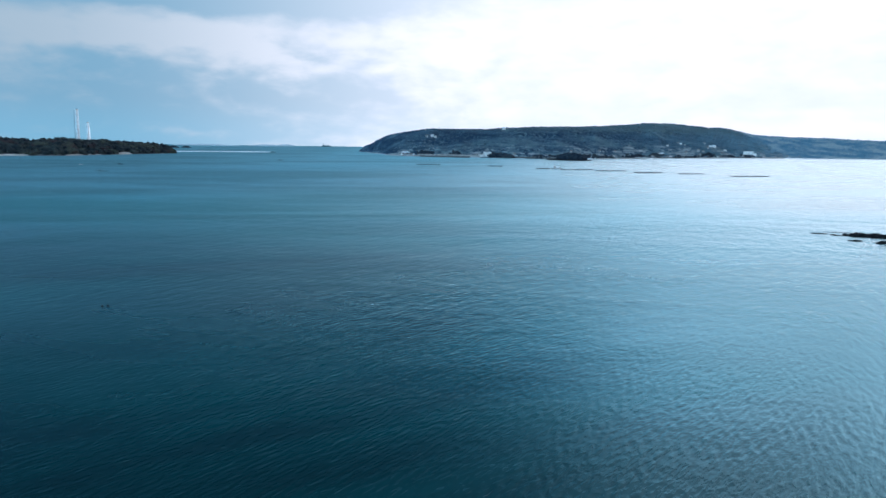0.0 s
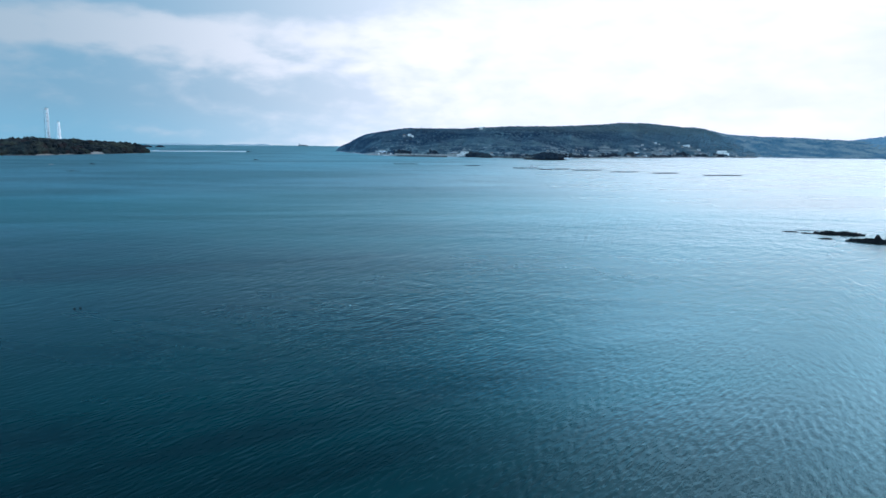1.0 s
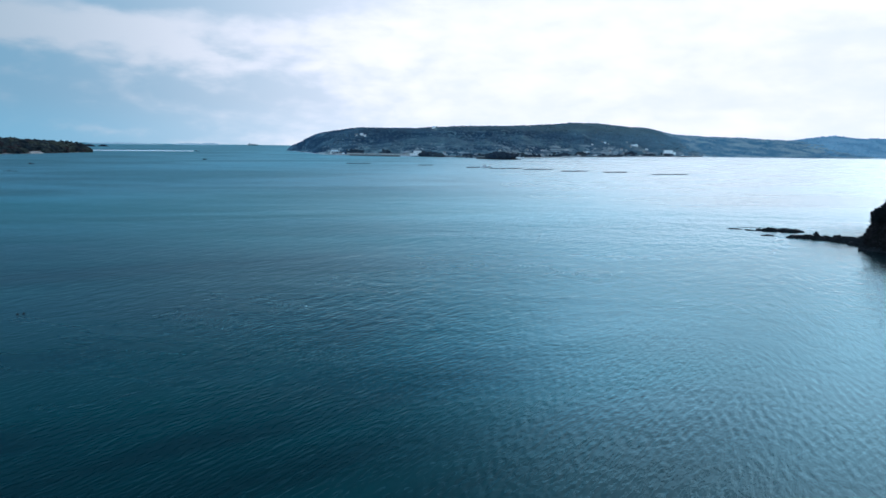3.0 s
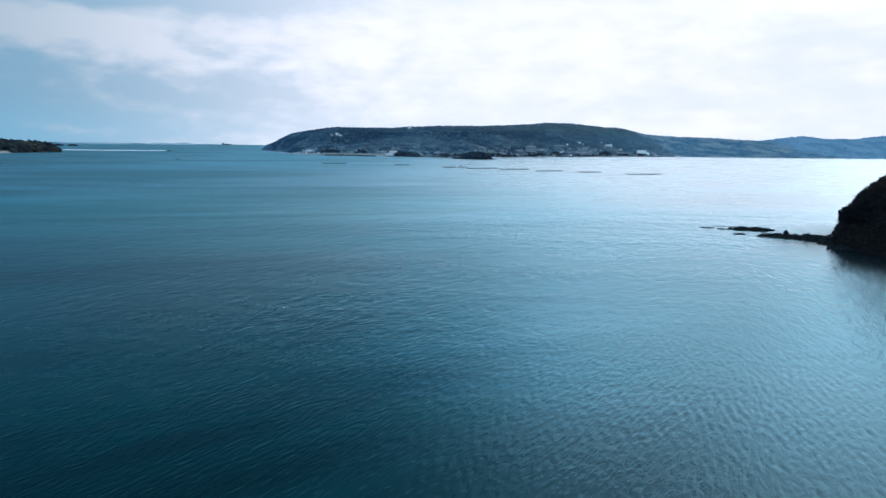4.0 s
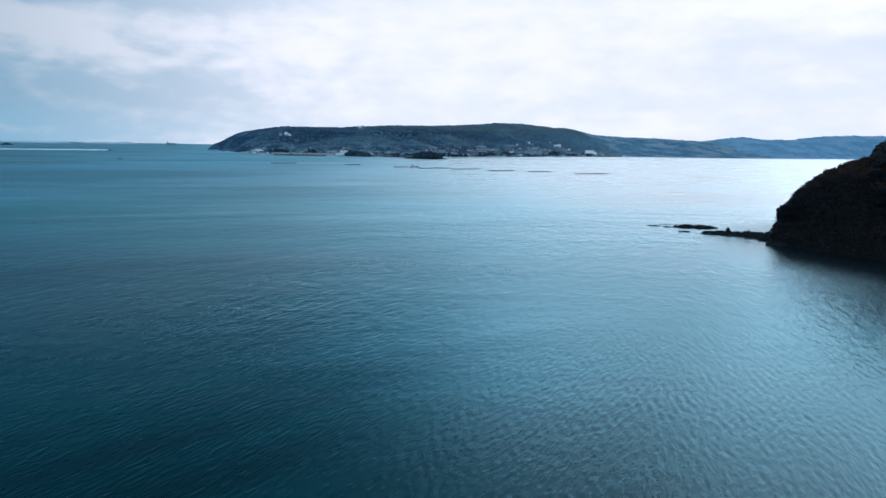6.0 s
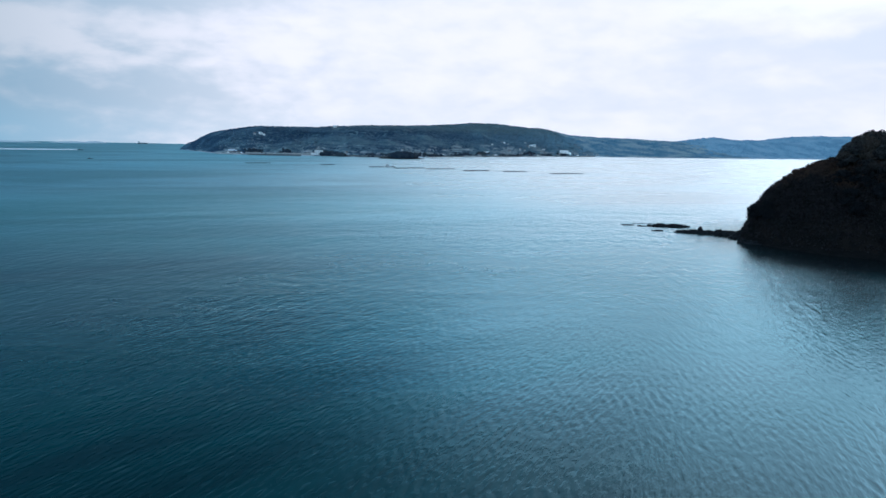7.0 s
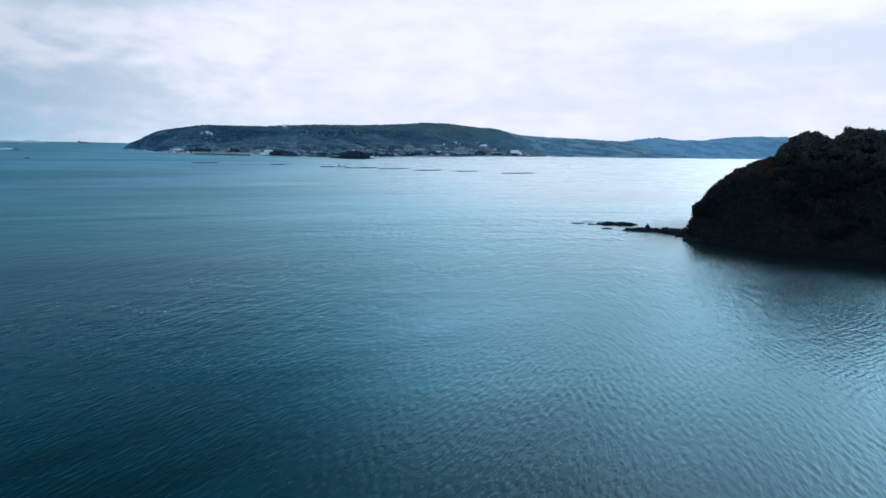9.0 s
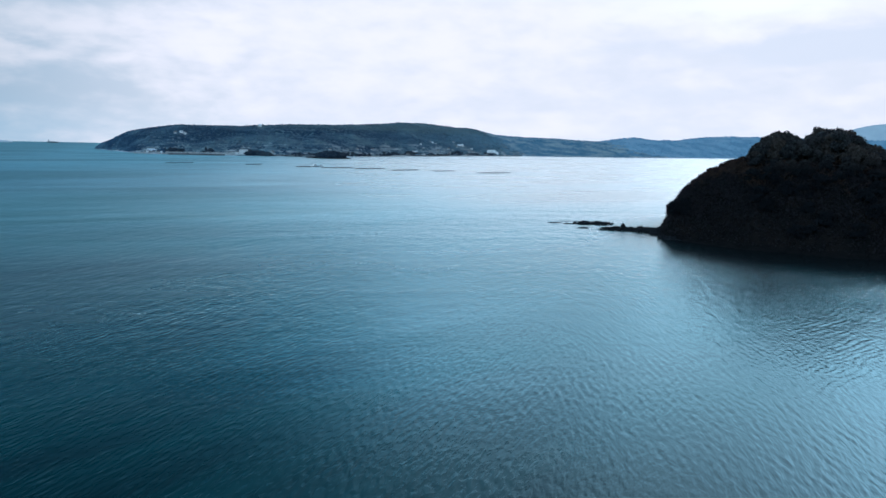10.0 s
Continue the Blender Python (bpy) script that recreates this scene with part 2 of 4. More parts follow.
def sea_paint(n, at):
    patch = n.noise(n.scaled(at, (1 / 190, 1 / 95, 1.0), 20), 1.0, 4.0, 0.55, 0.6)
    streak = n.noise(n.scaled(at, (1 / 420, 1 / 46, 1.0), -14), 1.0, 4.0, 0.6, 0.5)
    ruffle = n.math("ADD", n.math("MULTIPLY", patch, 0.55), n.math("MULTIPLY", streak, 0.45))
    # calmer water in the lee to the east
    sep = n.add("ShaderNodeSeparateXYZ")
    n.link(at, sep.inputs[0])
    eastward = n.span(n.math("SUBTRACT", sep.outputs[0], n.math("MULTIPLY", sep.outputs[1], 0.12)), -350.0, 260.0)
    ruffle = n.math("SUBTRACT", ruffle, n.math("MULTIPLY", eastward, 0.14))
    deep = n.mix(n.span(patch, 0.35, 0.68), (0.0062, 0.012, 0.016), (0.010, 0.061, 0.066))
    # paler, greener water over a shoal
    shoal = n.add("ShaderNodeVectorMath")
    shoal.operation = "DISTANCE"
    n.link(n.scaled(at, (1 / 340, 1 / 165, 1.0)), shoal.inputs[0])
    shoal.inputs[1].default_value = (-60 / 340, 430 / 165, 0.0)
    edge = n.math("ADD", shoal.outputs["Value"], n.math("MULTIPLY", n.math("SUBTRACT", streak, 0.5), 1.1))
    deep = n.mix(n.span(edge, 1.1, 0.35, 0.0, 0.85), deep, (0.010, 0.125, 0.118))
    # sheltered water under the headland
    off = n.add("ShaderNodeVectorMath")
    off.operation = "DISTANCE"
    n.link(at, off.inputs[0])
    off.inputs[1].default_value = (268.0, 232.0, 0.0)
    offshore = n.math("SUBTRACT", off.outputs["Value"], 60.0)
    deep = n.mix(n.span(offshore, 4.0, 45.0), (0.012, 0.014, 0.015), deep)    # water body turns dark grey close to its foot
    # darker wind lanes, and lens falloff painted as a darker far west
    lanes_falloff = n.noise(n.scaled(at, (1 / 420, 1 / 150, 1.0), 14), 1.0, 5.0, 0.58, 1.2)
    lanes_falloff = n.math("MULTIPLY", n.span(lanes_falloff, 0.36, 0.62, 0.88, 1.12), n.span(sep.outputs[0], -620.0, -250.0, 0.88, 1.0))
    # wind ripples that run on past the modelled waves
    waves = n.noise(n.scaled(at, (1.6, 0.42, 1.0), -36), 1.0, 2.0, 0.45, 0.2)
    chop = n.noise(n.scaled(at, (2.9, 1.0, 1.0), -52), 1.0, 2.0, 0.5, 0.2)
    h = n.math("ADD", n.math("MULTIPLY", waves, 0.95), n.math("MULTIPLY", chop, 0.14))
    swell = n.noise(n.scaled(at, (0.16, 0.06, 1.0), -30), 1.0, 4.0, 0.6, 0.5)
    mid = n.noise(n.scaled(at, (0.38, 0.15, 1.0), -34), 1.0, 3.0, 0.6, 0.5)
    ahead = n.math("ADD", sep.outputs[1], n.math("MULTIPLY", sep.outputs[0], 0.1))
    h = n.math("ADD", h, n.math("MULTIPLY", mid, n.span(ahead, 80.0, 200.0, 0.4, 3.0)))
    h = n.math("ADD", h, n.math("MULTIPLY", swell, n.span(ahead, 140.0, 380.0, 0.2, 4.6)))
    h = n.math("MULTIPLY", h, n.span(ruffle, 0.26, 0.62, 0.6, 1.25))
    h = n.math("MULTIPLY", h, n.math("ADD", n.span(offshore, 2.0, 34.0, 0.3, 1.0), n.math("MULTIPLY", n.span(offshore, 18.0, 45.0), n.span(offshore, 90.0, 190.0, 0.5, 0.0))))
    h = n.math("MULTIPLY", h, n.span(sep.outputs[0], -120.0, 60.0, 0.55, 1.0))
    # roughness rises away from the camera, fitted to its view where ripples blur out
    far_rough = n.span(n.math("ADD", sep.outputs[1], n.math("MULTIPLY", sep.outputs[0], 0.4)), 100.0, 330.0, 0.18, 0.30)
    rough = n.math("ADD", far_rough, n.span(ruffle, 0.28, 0.64, -0.04, 0.07))
    rough = n.math("ADD", rough, n.span(offshore, 110.0, 220.0, 0.02, 0.0))
    rough = n.math("ADD", rough, n.span(eastward, 0.25, 0.85, 0.10, 0.0))
    rough = n.math("MULTIPLY", rough, n.span(offshore, 2.0, 64.0, 0.30, 1.0))
    return [deep, (h, 1.0, 0.135), rough, eastward, lanes_falloff]


def sea_material():
    """Teal water body under a bluish gloss that grows towards the grazing angle."""
    m = bpy.data.materials.new("sea_water")
    m.use_nodes = True
    n = Nodes(m.node_tree)
    at = n.add("ShaderNodeTexCoord").outputs["Object"]
    deep, (h, strength, distance), rough, eastward, lanes_falloff = sea_paint(n, at)
    b = n.add("ShaderNodeBump")
    n.link(h, b.inputs["Height"])
    b.inputs["Strength"].default_value, b.inputs["Distance"].default_value = strength, distance
    body = n.add("ShaderNodeBsdfDiffuse")
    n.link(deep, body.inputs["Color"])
    gloss = n.add("ShaderNodeBsdfGlossy")
    n.link(rough, gloss.inputs["Roughness"])
    n.link(b.outputs[0], gloss.inputs["Normal"])
    fres = n.add("ShaderNodeFresnel")
    fres.inputs["IOR"].default_value = 1.34
    n.link(b.outputs[0], fres.inputs["Normal"])
    # reflection's tone painted into the gloss: teal in the west, neutral in the east
    tint = n.mix(n.span(fres.outputs[0], 0.20, 0.68), (0.57, 0.88, 0.96), n.mix(eastward, (0.53, 0.90, 1.0), (0.905, 0.93, 0.905)))
    n.link(n.mix(1.0, tint, n.mix(n.span(eastward, 0.45, 0.95), lanes_falloff, (1.0, 1.0, 1.0)), "MULTIPLY"), gloss.inputs["Color"])
    both = n.add("ShaderNodeMixShader")
    n.link(n.math("MINIMUM", fres.outputs[0], 0.74), both.inputs[0])
    n.link(body.outputs[0], both.inputs[1])
    n.link(gloss.outputs[0], both.inputs[2])
    out = n.add("ShaderNodeOutputMaterial")
    n.link(both.outputs[0], out.inputs[0])
    return m


SEA = sea_material()

def leafy(name, paint, thin=0.4):
    """Leaves that let some of the light through."""
    m = material(name, paint, 0.8, 0.08)
    n = m.node_tree
    p = n.nodes[m["shader"]]
    glow, both = n.nodes.new("ShaderNodeBsdfTranslucent"), n.nodes.new("ShaderNodeMixShader")
    n.links.new(p.inputs["Base Color"].links[0].from_socket, glow.inputs["Color"])
    both.inputs[0].default_value = thin
    n.links.new(p.outputs[0], both.inputs[1])
    n.links.new(glow.outputs[0], both.inputs[2])
    n.links.new(both.outputs[0], next(q for q in n.nodes if q.type == "OUTPUT_MATERIAL").inputs[0])
    return m


def scrub_paint(n, at):
    """Dark brushwood; the upper shoulder gets dry grass and a painted rim of backlight."""
    isl = n.add("ShaderNodeNewGeometry").outputs["Random Per Island"]
    z = n.add("ShaderNodeSeparateXYZ")
    n.link(at, z.inputs[0])
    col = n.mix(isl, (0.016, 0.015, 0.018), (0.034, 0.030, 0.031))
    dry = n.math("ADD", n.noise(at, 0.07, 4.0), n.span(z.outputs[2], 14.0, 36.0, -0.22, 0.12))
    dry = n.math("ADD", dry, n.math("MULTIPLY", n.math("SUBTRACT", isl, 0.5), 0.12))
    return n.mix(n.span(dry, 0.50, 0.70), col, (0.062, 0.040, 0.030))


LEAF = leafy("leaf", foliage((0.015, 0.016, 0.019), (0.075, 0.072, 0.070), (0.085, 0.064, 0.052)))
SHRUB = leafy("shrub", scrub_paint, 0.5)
BARK = material("bark", mottled((0.02, 0.016, 0.013), (0.04, 0.032, 0.026), 2.0, (0.014, 0.012, 0.01), 14.0, 0.6, 0.03), 0.9)


def cape_paint(n, at):
    z = n.add("ShaderNodeSeparateXYZ")
    n.link(at, z.inputs[0])
    # soil and rock near-black: the headland's backlit dark is put into these colours
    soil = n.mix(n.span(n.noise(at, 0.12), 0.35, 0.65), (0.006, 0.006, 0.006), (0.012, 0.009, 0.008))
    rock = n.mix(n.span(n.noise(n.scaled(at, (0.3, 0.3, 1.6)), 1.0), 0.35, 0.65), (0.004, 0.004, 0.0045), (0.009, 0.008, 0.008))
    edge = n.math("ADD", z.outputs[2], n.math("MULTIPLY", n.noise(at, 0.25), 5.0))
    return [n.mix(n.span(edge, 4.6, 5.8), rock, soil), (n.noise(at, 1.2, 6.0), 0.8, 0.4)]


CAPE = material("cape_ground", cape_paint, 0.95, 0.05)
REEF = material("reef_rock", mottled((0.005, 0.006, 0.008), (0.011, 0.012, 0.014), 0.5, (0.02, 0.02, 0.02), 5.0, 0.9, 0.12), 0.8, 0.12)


def island_paint(n, at):
    z = n.add("ShaderNodeSeparateXYZ")
    n.link(at, z.inputs[0])
    # scrub and field tones are paled and blued to stand for haze
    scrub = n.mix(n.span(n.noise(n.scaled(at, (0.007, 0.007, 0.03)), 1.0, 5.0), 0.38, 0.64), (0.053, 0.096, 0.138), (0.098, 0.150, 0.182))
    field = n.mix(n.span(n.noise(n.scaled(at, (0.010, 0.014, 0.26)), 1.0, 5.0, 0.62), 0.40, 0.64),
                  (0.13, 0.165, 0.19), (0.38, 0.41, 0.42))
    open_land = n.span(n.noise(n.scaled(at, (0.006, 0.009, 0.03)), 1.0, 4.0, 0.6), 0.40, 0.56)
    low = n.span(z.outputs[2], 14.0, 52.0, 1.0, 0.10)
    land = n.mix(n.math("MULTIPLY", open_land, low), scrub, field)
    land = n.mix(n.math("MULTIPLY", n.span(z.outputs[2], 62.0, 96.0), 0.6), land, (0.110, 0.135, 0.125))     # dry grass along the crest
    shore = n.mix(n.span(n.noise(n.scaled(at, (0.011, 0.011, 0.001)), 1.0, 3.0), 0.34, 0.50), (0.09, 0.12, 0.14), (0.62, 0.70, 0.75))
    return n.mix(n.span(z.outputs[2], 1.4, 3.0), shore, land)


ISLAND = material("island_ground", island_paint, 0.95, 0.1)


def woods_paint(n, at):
    """Stands of different trees: dark evergreen blocks, dry bamboo along the crest; haze is painted in as blue, paler
    eastward.
    """
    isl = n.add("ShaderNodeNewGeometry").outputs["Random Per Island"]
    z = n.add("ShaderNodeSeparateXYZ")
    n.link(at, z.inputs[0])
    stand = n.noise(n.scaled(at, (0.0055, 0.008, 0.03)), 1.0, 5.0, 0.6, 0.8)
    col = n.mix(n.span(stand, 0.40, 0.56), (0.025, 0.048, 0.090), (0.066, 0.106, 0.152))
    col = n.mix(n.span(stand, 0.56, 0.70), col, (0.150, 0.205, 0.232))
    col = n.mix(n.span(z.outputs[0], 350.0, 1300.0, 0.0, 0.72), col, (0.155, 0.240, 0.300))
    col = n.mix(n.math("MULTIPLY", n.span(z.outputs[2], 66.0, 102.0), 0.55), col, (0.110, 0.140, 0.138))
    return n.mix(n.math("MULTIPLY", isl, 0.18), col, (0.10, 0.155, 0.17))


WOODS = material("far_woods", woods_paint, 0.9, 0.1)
GROVE = material("dark_grove", far_foliage((0.014, 0.022, 0.038), (0.032, 0.044, 0.060), (0.042, 0.052, 0.060), 0.02), 0.9, 0.1)


def penwood_paint(n, at):
    """Evergreen oak and pine with olive and russet crowns between."""
    isl = n.add("ShaderNodeNewGeometry").outputs["Random Per Island"]
    col = n.mix(isl, (0.007, 0.013, 0.022), (0.042, 0.053, 0.052))
    col = n.mix(n.span(n.noise(at, 0.030, 4.0, 0.6), 0.50, 0.66), col, (0.062, 0.068, 0.056))
    return n.mix(n.span(n.noise(n.scaled(at, (0.021, 0.033, 0.03)), 1.0, 4.0), 0.54, 0.66), col, (0.048, 0.036, 0.038))


PENWOOD = material("peninsula_wood", penwood_paint, 0.9, 0.1)


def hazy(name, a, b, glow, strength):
    """Far hills whose haze is painted in: pale blue colours and an even blue glow."""
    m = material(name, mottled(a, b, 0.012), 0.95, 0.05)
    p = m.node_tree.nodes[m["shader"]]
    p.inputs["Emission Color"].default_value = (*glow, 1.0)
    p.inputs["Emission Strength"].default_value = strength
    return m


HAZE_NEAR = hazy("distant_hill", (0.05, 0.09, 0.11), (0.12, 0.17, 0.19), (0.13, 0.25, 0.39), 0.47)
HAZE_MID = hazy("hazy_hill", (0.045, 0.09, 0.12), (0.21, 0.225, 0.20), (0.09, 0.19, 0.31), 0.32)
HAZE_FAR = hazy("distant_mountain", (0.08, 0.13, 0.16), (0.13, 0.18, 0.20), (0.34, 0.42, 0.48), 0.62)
SAND = material("pale_sand", mottled((0.50, 0.48, 0.44), (0.70, 0.67, 0.63), 0.08, (0.40, 0.38, 0.36), 1.0), 0.95, 0.1)
BEACH = material("dark_shore_with_sand", mottled((0.045, 0.052, 0.056), (0.66, 0.70, 0.70), 0.012, (0.10, 0.10, 0.10), 0.3), 0.95, 0.1)
CONCRETE = material("concrete", mottled((0.30, 0.30, 0.29), (0.42, 0.41, 0.39), 0.2, (0.22, 0.22, 0.21), 2.0), 0.9, 0.2)
FIELDSTONE = material("field_stone", mottled((0.13, 0.19, 0.22), (0.24, 0.30, 0.33), 0.05, (0.10, 0.14, 0.16), 0.6), 0.9, 0.2)
DARKWALL = material("weathered_seawall", mottled((0.07, 0.075, 0.08), (0.13, 0.13, 0.13), 0.2, (0.05, 0.05, 0.055), 1.5), 0.9, 0.2)
WHITE = material("white_wall", mottled((0.78, 0.78, 0.76), (0.86, 0.86, 0.85), 0.3, (0.66, 0.66, 0.65), 2.0), 0.7, 0.3)
CREAM = material("pale_wall", mottled((0.36, 0.38, 0.39), (0.48, 0.49, 0.49), 0.3, (0.32, 0.32, 0.32), 2.0), 0.8, 0.2)
TILE_GREY = material("grey_roof_tile", mottled((0.12, 0.13, 0.15), (0.20, 0.21, 0.23), 0.5, (0.09, 0.095, 0.11), 4.0), 0.6, 0.4)
TILE_RED = material("brown_roof_tile", mottled((0.14, 0.12, 0.115), (0.20, 0.165, 0.155), 0.5, (0.11, 0.09, 0.085), 4.0), 0.7, 0.3)
METAL_WHITE = material("white_sheet_metal", mottled((0.72, 0.79, 0.83), (0.80, 0.86, 0.89), 0.3, (0.60, 0.66, 0.70), 2.0), 0.45, 0.5)
CHIMNEY = material("white_chimney_paint", mottled((0.88, 0.95, 0.98), (0.92, 0.97, 0.98), 0.2, (0.84, 0.90, 0.93), 1.5), 0.35, 0.5, 0.55)
STEEL = material("dark_steel", mottled((0.06, 0.065, 0.07), (0.12, 0.12, 0.125), 0.4, (0.10, 0.07, 0.05), 3.0), 0.5, 0.5, 0.6)
GLASS = material("dark_window", lambda n, at: (0.02, 0.03, 0.04), 0.08, 0.5)
TIMBER = material("wet_timber", mottled((0.012, 0.016, 0.022), (0.026, 0.032, 0.040), 0.5, (0.018, 0.018, 0.020), 4.0), 0.85, 0.15)
FLOAT = material("black_float", mottled((0.020, 0.026, 0.034), (0.036, 0.044, 0.054), 0.5, (0.025, 0.028, 0.030), 4.0), 0.7, 0.2)
FOAM = material("sea_foam", mottled((0.85, 0.88, 0.90), (0.92, 0.93, 0.94), 0.15, (0.7, 0.76, 0.80), 1.5), 0.9, 0.2)
HULL = material("boat_hull_paint", mottled((0.74, 0.75, 0.75), (0.82, 0.82, 0.82), 0.8, (0.6, 0.6, 0.6), 5.0), 0.35, 0.5)
NAVY = material("dark_hull_paint", mottled((0.03, 0.04, 0.06), (0.05, 0.06, 0.08), 0.8), 0.4, 0.5)


# ---------------------------------------------------------------- building helpers
rng = np.random.default_rng(11)


def mesh_from(name, verts, faces, mat, smooth=False):
    """faces: one (n, k) array, k corners each."""
    me = bpy.data.meshes.new(name)
    verts, faces = np.asarray(verts, np.float32), np.asarray(faces, np.int32)
    k = faces.shape[1]
    me.vertices.add(len(verts))
    me.vertices.foreach_set("co", verts.ravel())
    me.loops.add(faces.size)
    me.loops.foreach_set("vertex_index", faces.ravel())
    me.polygons.add(len(faces))
    me.polygons.foreach_set("loop_start", np.arange(0, faces.size, k, dtype=np.int32))
    me.polygons.foreach_set("loop_total", np.full(len(faces), k, np.int32))
    me.polygons.foreach_set("use_smooth", np.full(len(faces), smooth))
    me.update(calc_edges=True)
    me.validate()
    me.materials.append(mat)
    return me


def part(name, bm, mat, parent, label="", smooth=False):
    """Links a bmesh as one mesh object under a thing or a part."""
    me = bpy.data.meshes.new(name)
    bm.normal_update()
    bm.to_mesh(me)
    bm.free()
    if smooth:
        me.polygons.foreach_set("use_smooth", [True] * len(me.polygons))
    me.materials.append(mat)
    ob = new(name, me)
    if parent:
        ob.parent = parent
    return tagged(ob, label)


def box(bm, x, y, z, sx, sy, sz, bevel=0.0, turn=0.0):
    """A box whose base centre is at x, y, z."""
    m = Matrix.Translation((x, y, z + sz / 2)) @ Matrix.Rotation(turn, 4, "Z") @ Matrix.Diagonal((sx, sy, sz, 1))
    got = bmesh.ops.create_cube(bm, size=1.0, matrix=m)
    if bevel:
        edges = list({e for v in got["verts"] for e in v.link_edges})
        bmesh.ops.bevel(bm, geom=edges, offset=bevel, segments=1, affect="EDGES")
    return bm


def rod(bm, a, b, r, r2=None, sides=8):
    a, b = Vector(a), Vector(b)
    m = Matrix.Translation((a + b) / 2) @ (b - a).to_track_quat("Z", "Y").to_matrix().to_4x4()
    bmesh.ops.create_cone(bm, cap_ends=True, segments=sides, radius1=r, radius2=r if r2 is None else r2,
                          depth=(b - a).length, matrix=m)
    return bm


def grid_faces(nu, nv):
    i = np.arange(nu * nv).reshape(nu, nv)
    return np.stack([i[:-1, :-1], i[1:, :-1], i[1:, 1:], i[:-1, 1:]], -1).reshape(-1, 4)


def fbm(x, y, scale, octaves=4, seed=0):
    """Cheap smooth noise from rotated sine products, about -1 to 1."""
    r = np.random.default_rng(seed)
    out, amp, total = 0.0, 1.0, 0.0
    for _ in range(octaves):
        a, p, q, s = r.uniform(0, 6.28), r.uniform(0, 6.28), r.uniform(0, 6.28), r.uniform(0.85, 1.2)
        u = (x * math.cos(a) + y * math.sin(a)) / scale * s
        v = (-x * math.sin(a) + y * math.cos(a)) / scale * s
        out = out + amp * np.sin(u * 6.28 + p + 1.3 * np.sin(v * 4.1 + q)) * np.cos(v * 5.5 + q + 0.9 * np.sin(u * 3.7))
        total, amp, scale = total + amp, amp * 0.5, scale * 0.47
    return out / total * 1.4


def smoothed(table, count):
    """Resamples the rows of a plan smoothly (Catmull-Rom)."""
    t = np.asarray(table, float)
    s = np.linspace(0, len(t) - 1 - 1e-6, count)
    i = s.astype(int)
    f = (s - i)[:, None]
    p0, p1, p2, p3 = t[np.maximum(i - 1, 0)], t[i], t[np.minimum(i + 1, len(t) - 1)], t[np.minimum(i + 2, len(t) - 1)]
    return 0.5 * (2 * p1 + (p2 - p0) * f + (2 * p0 - 5 * p1 + 4 * p2 - p3) * f ** 2 + (3 * p1 - p0 - 3 * p2 + p3) * f ** 3)


class Land:
    """A ridge of land between a coast and a crest: rows of coast x, y, crest x, y, crest height."""

    def __init__(self, plan, nu, nv, flat=0.12, relief=4.0, seed=1, back=0.8):
        self.rows, self.nv, self.flat, self.relief, self.seed, self.back = smoothed(plan, nu), nv, flat, relief, seed, back
        self.nu = nu

    def at(self, s, u):
        """s: 0 to 1 along the coast; u: 0 coast, 1 crest, 2 far coast."""
        s, u = np.asarray(s, float), np.asarray(u, float)
        k = s * (self.nu - 1.001)
        i = np.clip(k.astype(int), 0, self.nu - 2)
        f = (k - i)[..., None]
        r = self.rows[i] * (1 - f) + self.rows[i + 1] * f
        w = np.where(u <= 1, u, 1 + (u - 1) * self.back)
        x = r[..., 0] + (r[..., 2] - r[..., 0]) * w
        y = r[..., 1] + (r[..., 3] - r[..., 1]) * w
        d = np.where(u <= 1, u, 2 - u)
        rise = np.clip((d - self.flat) / (1 - self.flat), 0, 1)
        prof = 0.52 * rise + 0.48 * np.sin(rise * math.pi / 2) ** 1.6
        z = r[..., 4] * prof + np.clip(d / max(self.flat, 0.02), -1, 1) * 2.2
        z = z + fbm(x, y, 150, 4, self.seed) * self.relief * np.sin(np.clip(d, 0, 1) * math.pi) ** 0.7
        return x, y, np.where(d < 0.0, d * 40, z)

    def build(self, name, mat, label, category, kind="structure"):
        u = np.concatenate([[-0.04], np.linspace(0, 1, self.nv), np.linspace(1, 2, self.nv // 3)[1:], [2.04]])
        s = np.linspace(0, 1, self.nu)
        S, U = np.meshgrid(s, u, indexing="ij")
        x, y, z = self.at(S, U)
        me = mesh_from(name, np.stack([x, y, z], -1).reshape(-1, 3), grid_faces(len(s), len(u)), mat, True)
        return tagged(new(name, me), label, category, kind=kind)


def ico(level):
    bm = bmesh.new()
    bmesh.ops.create_icosphere(bm, subdivisions=level, radius=1.0)
    bm.verts.ensure_lookup_table()
    v = np.array([p.co[:] for p in bm.verts])
    f = np.array([[q.index for q in p.verts] for p in bm.faces])
    bm.free()
    return v, f


def clumps(name, places, radii, mat, level=1, squash=0.85, jitter=0.28, smooth=False):
    """Uneven tree clumps in one mesh: places (n, 3) are their feet."""
    v, f = ico(level)
    n = len(places)
    r = np.asarray(radii)[:, None, None]
    wide = rng.uniform(0.75, 1.25, (n, 1, 3)) * np.array([1.0, 1.0, squash])
    vv = v[None] * (1 + rng.uniform(-jitter, jitter, (n, len(v), 1))) * wide * r
    vv[..., 2] += r[..., 0] * 0.55 * squash
    vv = vv + np.asarray(places)[:, None, :]
    ff = f[None] + (np.arange(n) * len(v))[:, None, None]
    return mesh_from(name, vv.reshape(-1, 3), ff.reshape(-1, 3), mat, smooth)


